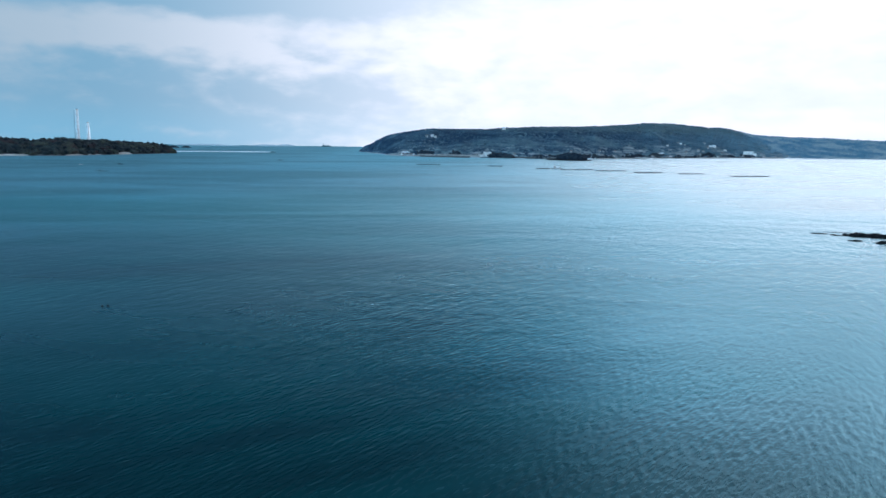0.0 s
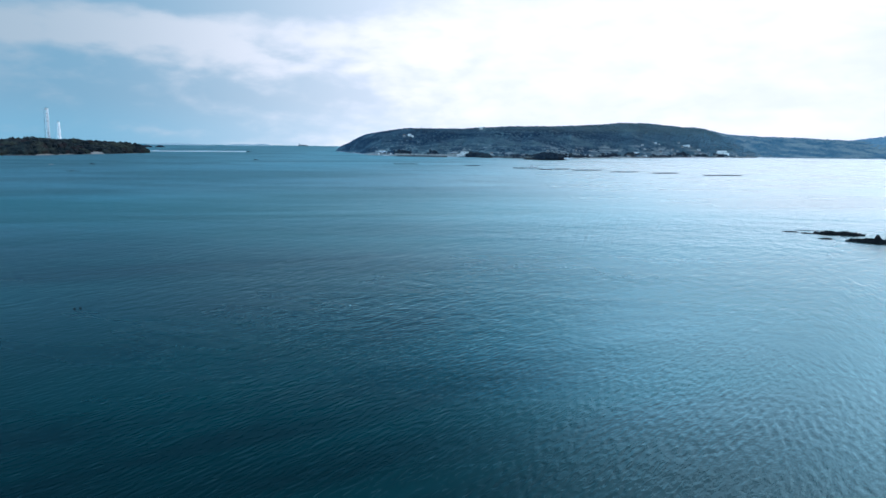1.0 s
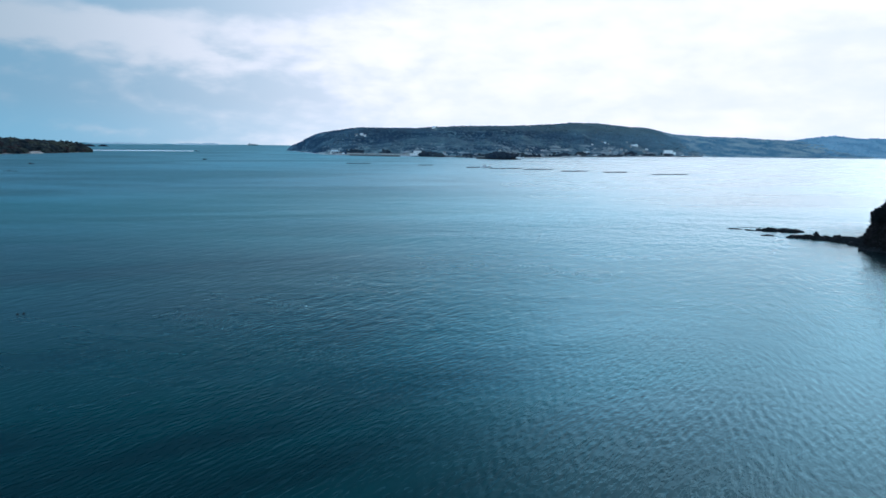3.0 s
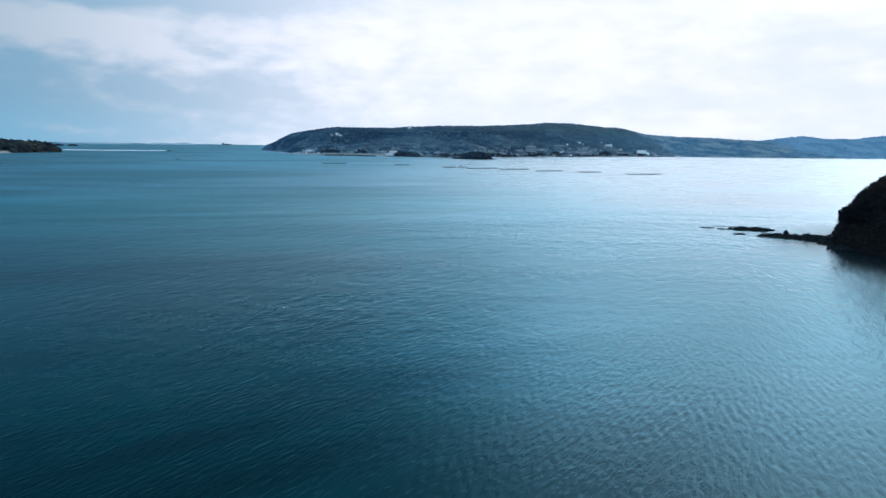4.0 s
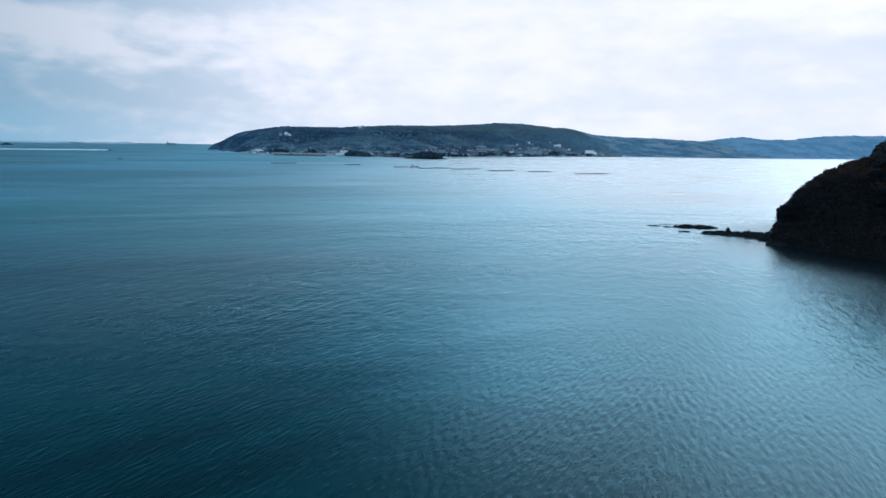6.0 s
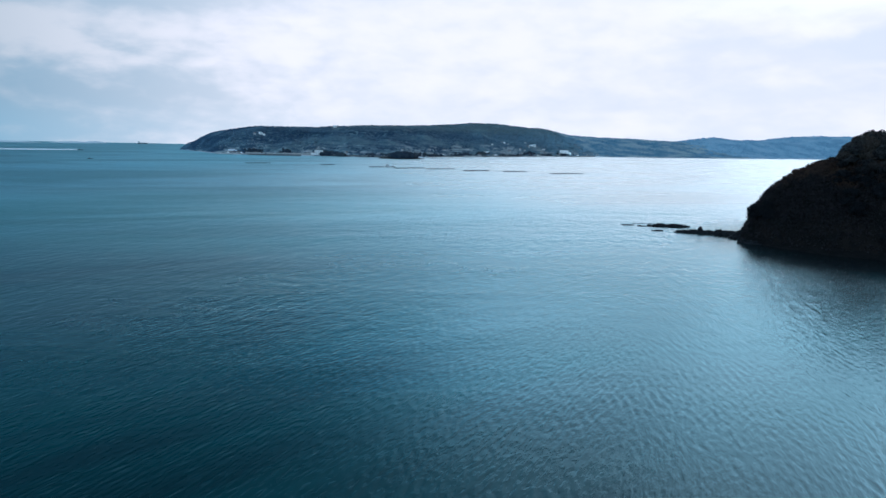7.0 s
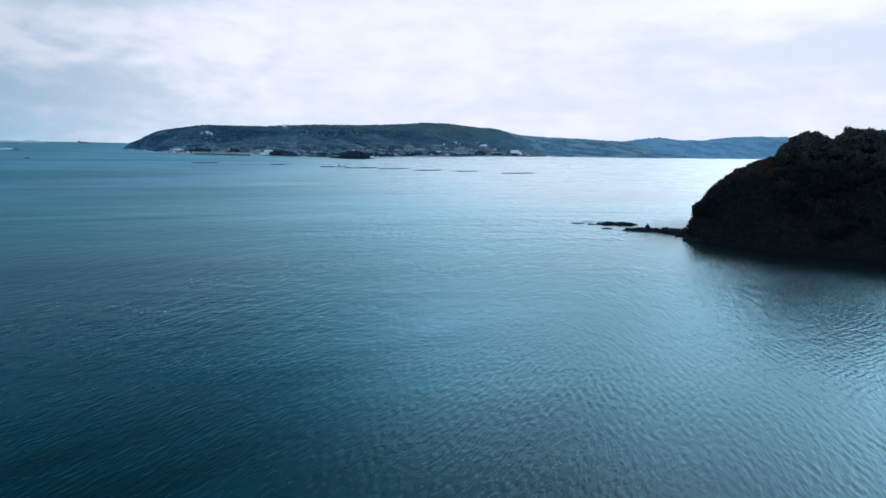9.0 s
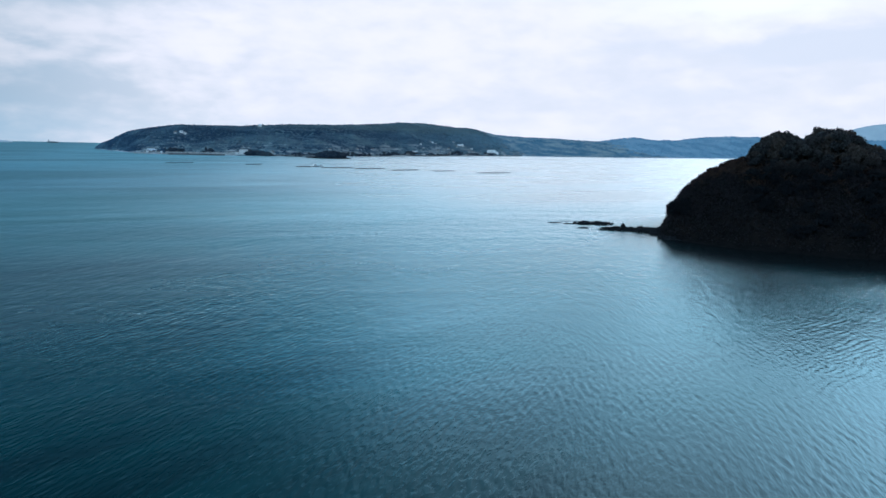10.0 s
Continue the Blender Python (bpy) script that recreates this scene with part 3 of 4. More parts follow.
def cards(centres, size, squash=1.0, r=rng):
    """Small bent leaf sprays round the given centres: verts, quads."""
    n = len(centres)
    a = r.normal(size=(n, 3))
    a /= np.linalg.norm(a, axis=1)[:, None]
    b = np.cross(a, r.normal(size=(n, 3)))
    b /= np.linalg.norm(b, axis=1)[:, None]
    c = np.cross(a, b)
    s = size * r.uniform(0.6, 1.4, (n, 1))
    corner = lambda p, q, w: centres + (a * p + b * q) * s + c * s * w
    v = np.stack([corner(-1, -0.15, 0.2), corner(0.1, -0.75, 0.0), corner(1, 0.1, 0.3), corner(-0.1, 0.7, -0.1)], 1)
    return v.reshape(-1, 3), np.arange(n * 4).reshape(n, 4)


# ---------------------------------------------------------------- the bay
def build_sea():
    def axis(lo, hi, step, far):
        core = np.arange(lo, hi, step)
        grow, d = [], step
        x = 0.0
        while x < far:
            d *= 1.22
            x += d
            grow.append(x)
        grow = np.array(grow)
        return np.concatenate([lo - grow[::-1], core, core[-1] + grow])
    xs, ys = axis(-180, 262, 0.5, 4900), axis(48, 250, 0.5, 4900)
    X, Y = np.meshgrid(xs, ys, indexing="ij")
    fade = np.clip((X + 190) / 25, 0, 1) * np.clip((278 - X) / 25, 0, 1) * np.clip((Y - 30) / 16, 0, 1) * np.clip((264 - Y) / 45, 0, 1)
    dist = np.hypot(X, Y)
    fade = fade * np.clip((380 - dist) / 150, 0, 1)
    Z = np.zeros_like(X)
    r = np.random.default_rng(5)
    bend = fbm(X, Y, 90, 2, 8)
    for _ in range(26):
        lam = r.uniform(1.15, 1.9)
        a = radians(121 + r.normal(0, 13))
        k = 6.2832 / lam
        group = np.clip(0.55 + 0.8 * fbm(X, Y, r.uniform(9, 22), 2, int(r.integers(999))), 0.02, 1.4)
        Z += 0.0088 * lam / 2 * group * np.sin(k * (X * math.sin(a) + Y * math.cos(a)) + 2.2 * bend + r.uniform(0, 6.28))
    Z *= np.interp(X, (-90, 10, 70, 110), (0.20, 0.48, 1.3, 1.35)) * np.interp(dist, (95, 190), (1.0, 0.36))
    # ripples thrown back by the headland cross the wind waves
    back = np.clip((X - Y + 10) / 32, 0, 1) * np.clip((X - 55) / 45, 0, 1)
    for _ in range(9):
        lam = r.uniform(1.2, 2.0)
        a = radians(158 + r.normal(0, 11))
        k = 6.2832 / lam
        group = np.clip(0.55 + 0.8 * fbm(X, Y, r.uniform(8, 20), 2, int(r.integers(999))), 0.02, 1.4)
        Z += back * 0.019 * lam / 2 * group * np.sin(k * (X * math.sin(a) + Y * math.cos(a)) + 2.6 * bend + r.uniform(0, 6.28))
    Z *= fade
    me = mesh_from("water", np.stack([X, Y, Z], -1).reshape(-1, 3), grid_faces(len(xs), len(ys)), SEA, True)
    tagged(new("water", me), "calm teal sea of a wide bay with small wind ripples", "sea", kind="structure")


build_sea()

# the long wooded island across the bay
ISLE_PLAN = [
    (-322, 2640, -318, 2700, 1), (-262, 2430, -254, 2580, 33), (-196, 2170, -195, 2480, 58), (-136, 1975, -128, 2440, 71),
    (-50, 1895, -47, 2400, 81), (60, 1850, 50, 2380, 82), (150, 1868, 140, 2380, 82), (215, 1800, 223, 2370, 88),
    (350, 1800, 345, 2376, 93), (460, 1945, 495, 2400, 97), (629, 2090, 647, 2518, 106), (809, 2190, 770, 2588, 116),
    (950, 2290, 913, 2700, 117), (1080, 2370, 1046, 2758, 108), (1200, 2390, 1161, 2820, 103), (1300, 2420, 1280, 2830, 60),
    (1380, 2450, 1370, 2760, 2)]
isle = Land(ISLE_PLAN, 360, 60, 0.10, 8.5, 3)
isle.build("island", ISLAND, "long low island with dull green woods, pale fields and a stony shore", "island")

MID_PLAN = [
    (1100, 2440, 1090, 2830, 60), (1230, 2400, 1180, 2850, 98), (1330, 2375, 1300, 2890, 83), (1480, 2372, 1450, 2910, 77),
    (1640, 2400, 1610, 2910, 73), (1811, 2445, 1850, 2905, 64), (1950, 2475, 2000, 2920, 55)]
mid_shore = Land(MID_PLAN, 140, 34, 0.05, 5.0, 7)
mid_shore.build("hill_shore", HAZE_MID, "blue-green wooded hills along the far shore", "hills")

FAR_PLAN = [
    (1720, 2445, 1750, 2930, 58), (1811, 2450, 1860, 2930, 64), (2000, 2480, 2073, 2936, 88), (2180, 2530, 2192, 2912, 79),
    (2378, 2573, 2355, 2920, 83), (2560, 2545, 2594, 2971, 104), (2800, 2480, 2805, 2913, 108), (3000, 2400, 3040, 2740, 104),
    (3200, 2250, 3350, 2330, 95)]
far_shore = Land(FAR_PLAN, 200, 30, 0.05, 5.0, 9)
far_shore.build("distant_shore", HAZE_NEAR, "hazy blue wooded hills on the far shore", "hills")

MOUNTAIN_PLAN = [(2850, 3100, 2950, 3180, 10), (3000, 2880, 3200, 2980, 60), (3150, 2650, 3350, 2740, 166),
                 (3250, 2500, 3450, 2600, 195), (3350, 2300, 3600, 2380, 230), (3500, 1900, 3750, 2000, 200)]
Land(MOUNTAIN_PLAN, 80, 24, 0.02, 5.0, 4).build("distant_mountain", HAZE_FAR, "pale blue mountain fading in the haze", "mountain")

PEN_PLAN = [(-1090, 1300, -1130, 1460, 30), (-929, 1447, -1010, 1570, 29), (-884, 1476, -955, 1592, 23),
            (-834, 1510, -895, 1625, 28), (-800, 1672, -880, 1745, 25), (-772, 1800, -840, 1835, 22),
            (-754, 1890, -790, 1912, 16), (-748, 1935, -758, 1942, 2)]
pen = Land(PEN_PLAN, 120, 30, 0.06, 2.0, 6)
pen.build("peninsula", BEACH, "low wooded peninsula with a thin pale beach", "peninsula")


def make_beach(land, s0, s1, high, label):
    """A low shelf of sand and pale stones along a shore."""
    s, u = np.linspace(s0, s1, 40), np.linspace(-0.03, high, 8)
    S, U = np.meshgrid(s, u, indexing="ij")
    x, y, z = land.at(S, U)
    taper = np.sin(np.clip((S - s0) / (s1 - s0), 0, 1) * math.pi) ** 0.5
    z = z + 0.9 * taper * np.clip(1.2 + fbm(x, y, 12, 3, 61), 0.3, 2.0) - 0.4
    me = mesh_from("beach", np.stack([x, y, z], -1).reshape(-1, 3), grid_faces(len(s), len(u)), SAND, True)
    return tagged(new("beach", me), label, "beach", kind="structure")


BEACHES = ((0.135, 0.285, 0.07), (0.44, 0.49, 0.06), (0.595, 0.650, 0.17))
make_beach(pen, *BEACHES[0], "thin pale beach below dark woods")
make_beach(pen, *BEACHES[1], "short pale beach below dark woods")
make_beach(pen, *BEACHES[2], "pale stony bank below dark woods")


def dome(name, x, y, rx, ry, h, turn, mat, label, category, seed, rings=16, sides=40):
    """A rounded islet."""
    a = np.linspace(0, 2 * math.pi, sides, endpoint=False)
    verts, faces = [], []
    for k in range(rings + 1):
        s = 1.08 * k / rings
        px, py = np.cos(a) * rx * s, np.sin(a) * ry * s
        wob = 1 + 0.12 * fbm(px + seed * 50, py, max(rx, ry) * 0.9, 3, seed)
        z = h * np.sign(1 - s) * np.abs(1 - s ** 2.2) ** 0.7
        q = radians(turn)
        X, Y = px * wob, py * wob
        verts.append(np.stack([x + X * math.cos(q) - Y * math.sin(q), y + X * math.sin(q) + Y * math.cos(q),
                               np.full(sides, z) * (1 + 0.1 * fbm(X, Y, rx * 0.5, 2, seed))], -1))
    i = np.arange(rings * sides).reshape(rings, sides)
    j = np.roll(i, -1, 1)
    faces = np.stack([i, j, j + sides, i + sides], -1).reshape(-1, 4)
    me = mesh_from(name, np.concatenate(verts), faces, mat, True)
    return tagged(new(name, me), label, category, kind="structure")


def cover(land, n, s_range, u_range, keep, size, rise=0.0):
    """Random feet on a land where keep(x, y, z) allows."""
    s, u = rng.uniform(*s_range, n), rng.uniform(*u_range, n)
    x, y, z = land.at(s, u)
    ok = keep(x, y, z, u)
    p = np.stack([x, y, z + rise], -1)[ok]
    return p, rng.uniform(*size, len(p))


CLEARINGS = [(-25, 2200), (-34, 2202), (-51, 2180), (204, 2321), (212, 2324), (697, 2223), (706, 2221), (968, 2467), (956, 2455),
             (948, 2449), (813, 2364), (826, 2368), (800, 2358), (122, 1897), (1070, 2415), (1082, 2405), (1055, 2400),
             (-25, 2186), (204, 2306), (697, 2208), (968, 2450), (820, 2350), (205, 2292)]


def isle_keep(x, y, z, u):
    opening = 0.7 * fbm(x, y * 0.5, 170, 4, 21) + 0.45 * fbm(x, y, 60, 3, 22) + 0.6 * fbm(x * 0.35, z * 7.0, 120, 3, 25)
    for hx, hy in CLEARINGS:
        opening = np.where((x - hx) ** 2 + (y - hy - 6) ** 2 < 220, 9.0, opening)
    opening = np.where((x < -60) & (opening < 5), opening - 0.5, opening)    # the seaward end is all woods
    low = np.clip((u - 0.2) / 0.3, 0, 1)
    odd = rng.random(len(x)) < 0.09                  # single trees and hedges in the fields
    return (z > 2.5) & (odd & (opening < 5) | (opening < -0.38 + 1.25 * low)) & (u > 0.03)


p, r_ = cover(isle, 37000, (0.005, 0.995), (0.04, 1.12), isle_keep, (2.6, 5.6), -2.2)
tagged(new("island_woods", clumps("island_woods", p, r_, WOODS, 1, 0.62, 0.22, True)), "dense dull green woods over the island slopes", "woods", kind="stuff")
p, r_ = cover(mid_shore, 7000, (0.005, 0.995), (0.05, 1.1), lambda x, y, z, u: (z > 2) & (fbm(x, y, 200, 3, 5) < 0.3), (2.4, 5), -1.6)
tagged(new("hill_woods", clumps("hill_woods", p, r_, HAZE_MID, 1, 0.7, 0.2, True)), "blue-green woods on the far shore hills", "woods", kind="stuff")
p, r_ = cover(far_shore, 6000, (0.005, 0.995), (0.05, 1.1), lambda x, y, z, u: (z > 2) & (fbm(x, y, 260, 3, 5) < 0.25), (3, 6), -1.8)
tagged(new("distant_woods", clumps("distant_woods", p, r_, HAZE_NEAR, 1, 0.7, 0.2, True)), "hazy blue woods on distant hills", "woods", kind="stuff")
def cover_peninsula(n):
    """Woods down to the shore, but for the beaches."""
    s, u = rng.uniform(0.0, 0.955, n), rng.uniform(0.05, 1.5, n)
    x, y, z = pen.at(s, u)
    ok = z > 1.4
    for s0, s1, high in BEACHES:
        ok &= ~((s > s0) & (s < s1) & (u < high + 0.03))
    return np.stack([x, y, z - 1.0], -1)[ok], rng.uniform(2.6, 8.2, ok.sum())


p, r_ = cover_peninsula(4600)
p[:, 2] += 2.6 * np.clip(fbm(p[:, 0], p[:, 1], 46, 3, 51), -1, 1.2)
tagged(new("peninsula_woods", clumps("peninsula_woods", p, r_, PENWOOD, 1, 0.85, 0.34)), "dark evergreen woods covering a low peninsula", "woods", kind="stuff")

# wooded islet before the island's shore, and the dark grove on the shore
dome("wooded_islet", 312, 1690, 58, 28, 4.5, -15, REEF, "small wooded islet beside the island shore", "islet", 3)
a, q = rng.uniform(0, 6.28, 260), np.sqrt(rng.uniform(0, 0.85, 260))
p = np.stack([316 + np.cos(a) * q * 33, 1690 + np.sin(a) * q * 22 - np.cos(a) * q * 8, 8 * (1 - q ** 2)], -1)
tagged(new("islet_trees", clumps("islet_trees", p, rng.uniform(4.5, 8.0, 260), GROVE, 2)), "dark trees crowding a small islet", "trees", kind="stuff")
s, u = rng.uniform(0.358, 0.414, 240), rng.uniform(0.01, 0.10, 240)
p = np.stack(isle.at(s, u), -1)
for s0, width, deep_in, count in ((0.455, 0.010, 0.07, 46), (0.486, 0.016, 0.06, 60), (0.528, 0.012, 0.10, 60), (0.560, 0.018, 0.05, 54),
                                  (0.606, 0.014, 0.08, 60), (0.640, 0.010, 0.13, 46), (0.680, 0.016, 0.06, 56), (0.722, 0.012, 0.12, 50),
                                  (0.760, 0.018, 0.07, 60), (0.812, 0.014, 0.10, 56), (0.300, 0.010, 0.16, 40), (0.250, 0.012, 0.13, 40)):
    s, u = s0 + rng.normal(0, width * 0.5, count), np.abs(rng.normal(deep_in, 0.022, count)) + 0.012
    t = np.stack(isle.at(s, u), -1)
    tagged(new("thicket", clumps("thicket", t, rng.uniform(3.0, 6.0, count), GROVE, 1, 0.8, 0.3)), "dark thicket of trees between the village fields", "trees", kind="stuff")
tagged(new("shore_grove", clumps("shore_grove", p, rng.uniform(4.5, 8.0, 240), GROVE, 2)), "dark grove of trees at the island shore", "trees", kind="stuff")



def build_terraces():
    """Low stone walls that step the fields on the lower slopes."""
    r = np.random.default_rng(41)
    verts, faces = [], []
    for _ in range(330):
        s0, u0 = r.uniform(0.2, 0.86), r.uniform(0.07, 0.42) ** 1.1
        n = int(r.integers(5, 12))
        ss = s0 + np.arange(n) * 0.0022
        uu = np.full(n, u0) + 0.004 * np.sin(np.arange(n) * 0.6 + r.uniform(0, 6))
        x, y, z = isle.at(ss, uu)
        if (np.diff(z) ** 2).max() > 4 or fbm(x[:1], y[:1] * 0.5, 170, 4, 21)[0] < -0.15:
            continue
        h = r.uniform(1.0, 2.6)
        b = len(verts)
        for i in range(n):
            verts += [(x[i], y[i], z[i] - 1.0), (x[i], y[i], z[i] + h), (x[i], y[i] + 1.2, z[i] + h), (x[i], y[i] + 1.2, z[i] - 1.0)]
        for i in range(n - 1):
            k = b + 4 * i
            faces += [(k + j, k + 4 + j, k + 4 + (j + 1) % 4, k + (j + 1) % 4) for j in range(4)]
        faces += [(b, b + 1, b + 2, b + 3), (b + 4 * n - 4, b + 4 * n - 1, b + 4 * n - 2, b + 4 * n - 3)]
    me = mesh_from("terrace_walls", verts, faces, FIELDSTONE)
    tagged(new("terrace_walls", me), "low grey stone terrace walls across the island fields", "terrace wall", kind="stuff")


build_terraces()

# islets and islands on the horizon
for x, y, rx, ry, h, seed in ((-1237, 3167, 27, 20, 9, 1), (-1186, 3190, 22, 14, 8, 2)):
    dome("horizon_islet", x, y, rx, ry, h, 0, GROVE, "small dark rocky islet on the horizon", "islet", seed, 10, 28)
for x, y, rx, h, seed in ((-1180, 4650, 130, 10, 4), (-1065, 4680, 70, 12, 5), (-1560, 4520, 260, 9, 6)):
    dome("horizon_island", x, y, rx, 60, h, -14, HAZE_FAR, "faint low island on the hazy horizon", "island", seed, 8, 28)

# ---------------------------------------------------------------- the dark headland
E1, E2 = np.array((0.755, 0.656)), np.array((0.656, -0.755))     # along the camera's line of sight to the headland, and across it


def head_height(x, y):
    """Ground height of the headland."""
    def hump(cx, cy, a, b, h, e):
        dx, dy = x - cx, y - cy
        p, q = dx * E1[0] + dy * E1[1], dx * E2[0] + dy * E2[1]
        wob = 1 + 0.05 * fbm(x, y, 70, 3, 12)
        s = ((np.abs(p) / a) ** e + (np.abs(q) / b) ** e) ** (1 / e) / wob
        return np.where(s < 1, h * np.maximum(1 - s ** 3.12, 0) ** 0.8, -14 * (s - 1))
    z = np.maximum(hump(265.1, 235.5, 57, 65, 38.4, 2.65), hump(368, 150, 80, 84, 30, 2.2))
    return z + np.where(z > 1, fbm(x, y, 26, 4, 14) * 1.1, 0)


def build_headland():
    xs, ys = np.arange(165, 450, 1.6), np.arange(60, 330, 1.6)
    X, Y = np.meshgrid(xs, ys, indexing="ij")
    Z = head_height(X, Y)
    f = grid_faces(len(xs), len(ys))
    f = f[(Z.reshape(-1)[f] > -2.5).any(1)]
    Zr = np.maximum(Z, -3)
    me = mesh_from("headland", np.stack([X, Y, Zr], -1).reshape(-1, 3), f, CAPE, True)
    tagged(new("headland", me), "steep dark headland of rock and soil under thick scrub", "headland", kind="structure")


build_headland()


def make_tree(height, spread, crown_base, leaves, seed, card=0.47):
    """A tree at the origin: tapered trunk with limbs, and a crown of many small leaf sprays in uneven lobes."""
    r = np.random.default_rng(seed)
    tree = new("tree")
    bm = bmesh.new()
    lean = Vector((r.uniform(-0.6, 0.6), r.uniform(-0.6, 0.6), 0))
    top = Vector((0, 0, height * 0.72)) + lean
    mid = top * 0.5 + Vector((r.uniform(-0.3, 0.3), r.uniform(-0.3, 0.3), 0))
    rod(bm, (0, 0, -0.8), mid, 0.05 * height ** 0.9 * 0.6, 0.03 * height ** 0.9 * 0.6, 7)
    rod(bm, mid, top, 0.03 * height ** 0.9 * 0.6, 0.03, 6)
    lobes = []
    count = int(r.integers(9, 14))
    for k in range(count):
        a = 6.28 * k / count + r.uniform(-0.4, 0.4)
        z = height * r.uniform(crown_base, 0.88)
        reach = spread * r.uniform(0.45, 0.85) * (1.15 - 0.5 * (z / height))
        tip = Vector((math.cos(a) * reach, math.sin(a) * reach, z)) + lean * (z / height)
        foot = mid.lerp(top, r.uniform(0, 0.7))
        rod(bm, foot, tip, 0.09, 0.025, 5)
        lobes.append((tip, spread * r.uniform(0.34, 0.52)))
    lobes.append((top + Vector((0, 0, height * 0.12)), spread * 0.5))
    part("trunk", bm, BARK, tree)
    pts = []
    for c, rad in lobes:
        m = int(leaves * rad ** 2 / sum(q[1] ** 2 for q in lobes))
        d = r.normal(size=(m, 3))
        d /= np.linalg.norm(d, axis=1)[:, None]
        d *= rad * r.uniform(0.45, 1.08, (m, 1)) * np.array([1, 1, 0.72])
        pts.append(np.array(c) + d)
    v, f = cards(np.concatenate(pts), card, r=r)
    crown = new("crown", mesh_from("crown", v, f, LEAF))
    crown.parent = tree
    return tree


TREE_LABEL = "dark evergreen tree with an uneven crown on the headland"
kinds = [make_tree(9.5, 4.2, 0.16, 1500, 1), make_tree(8.0, 3.8, 0.12, 1300, 2), make_tree(7.0, 3.4, 0.14, 1150, 3),
         make_tree(10.5, 3.6, 0.22, 1400, 4), make_tree(6.0, 3.2, 0.12, 1000, 5), make_tree(8.6, 4.8, 0.20, 1500, 6)]


def head_at(p, q):
    """World place of a point in axes fitted to the camera's view: p away from it, q across."""
    return 265.1 + p * E1[0] + q * E2[0], 235.5 + p * E1[1] + q * E2[1]


def plant():
    spots = []
    r = np.random.default_rng(3)
    tries = 0
    while len(spots) < 250 and tries < 9000:
        tries += 1
        p, q = r.uniform(-62, 25), r.uniform(-62, 95)
        x, y = head_at(p, q)
        z = float(head_height(np.array(x), np.array(y)))
        if z < 3.5:
            continue
        summit = p > -42 and q > -27
        if -9.5 < q < -4.5 and p > -34:
            continue                                # a saddle between two groups of trees
        if q < -24 or (not summit and r.random() < 0.3):
            continue                                # open scrub on the seaward shoulder
        gap = 3.1 if summit else 4.2
        if all((x - a) ** 2 + (y - b) ** 2 > gap ** 2 for a, b, *_ in spots):
            spots.append((x, y, z, p, q))
    tall = (9.5, 8.0, 7.0, 10.5, 6.0, 8.6)
    for x, y, z, p, q in spots:
        k = int(r.integers(0, 6))
        want = np.interp(q, (-25, -20, -12, -9.5, -4.5, 0, 10, 16, 26), (7.0, 11.0, 12.0, 9.5, 10.0, 13.4, 13.4, 10.0, 4.5))
        if p < -30:
            want = min(want, 6.5)
        up = want / tall[k] * r.uniform(0.8, 1.0)
        wide = min(max(up, 0.8), 1.15) * r.uniform(0.9, 1.1)
        t = copy_thing(kinds[k], pose(x, y, z - 0.3, r.uniform(-4, 4), r.uniform(-4, 4), r.uniform(0, 360)))
        t.scale = (wide, wide, up)
        tagged(t, TREE_LABEL, "tree", "headland trees")


plant()
for k, (p, q) in zip(kinds, ((-15, 1), (-10, 9), (-20, -13), (-8, 6), (-30, 12), (-14, -18))):
    x, y = head_at(p, q)
    k.matrix_basis = pose(x, y, float(head_height(np.array(x), np.array(y))) - 0.3)
    tagged(k, TREE_LABEL, "tree", "headland trees")


# a few trees leaning out over the seaward foot
for i, (x, y, sc) in enumerate(((200.8, 251.0, 1.0), (204.5, 250.0, 1.0), (203.0, 246.5, 0.85))):
    t = copy_thing(kinds[(1, 2, 4)[i]], pose(x, y, max(0.5, float(head_height(np.array(x), np.array(y))) - 0.4), 6, -10, 70 * i))
    t.scale = (sc, sc, sc)
    tagged(t, "small dark tree leaning over the rocky foot of the headland", "tree", "headland trees")


def build_scrub():
    r = np.random.default_rng(17)
    n = 48000
    p, q = r.uniform(-66, 30, n), r.uniform(-68, 95, n)
    x, y = head_at(p, q)
    z = head_height(x, y)
    ok = z > 0.7 + r.uniform(0, 1.0, n)
    x, y, z = x[ok], y[ok], z[ok]
    lift = 0.2 + 1.5 * np.clip(0.5 + 0.6 * fbm(x, y, 7, 3, 31), 0, 1)
    base = np.stack([x, y, z], -1)
    pts = np.concatenate([base + np.stack([r.normal(0, 0.5, len(x)), r.normal(0, 0.5, len(x)), lift * f], -1) for f in (0.2, 0.65, 1.0)])
    v, f = cards(pts, 0.52, r=r)
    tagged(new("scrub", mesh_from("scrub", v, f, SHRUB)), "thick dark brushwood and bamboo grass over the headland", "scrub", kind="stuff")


build_scrub()


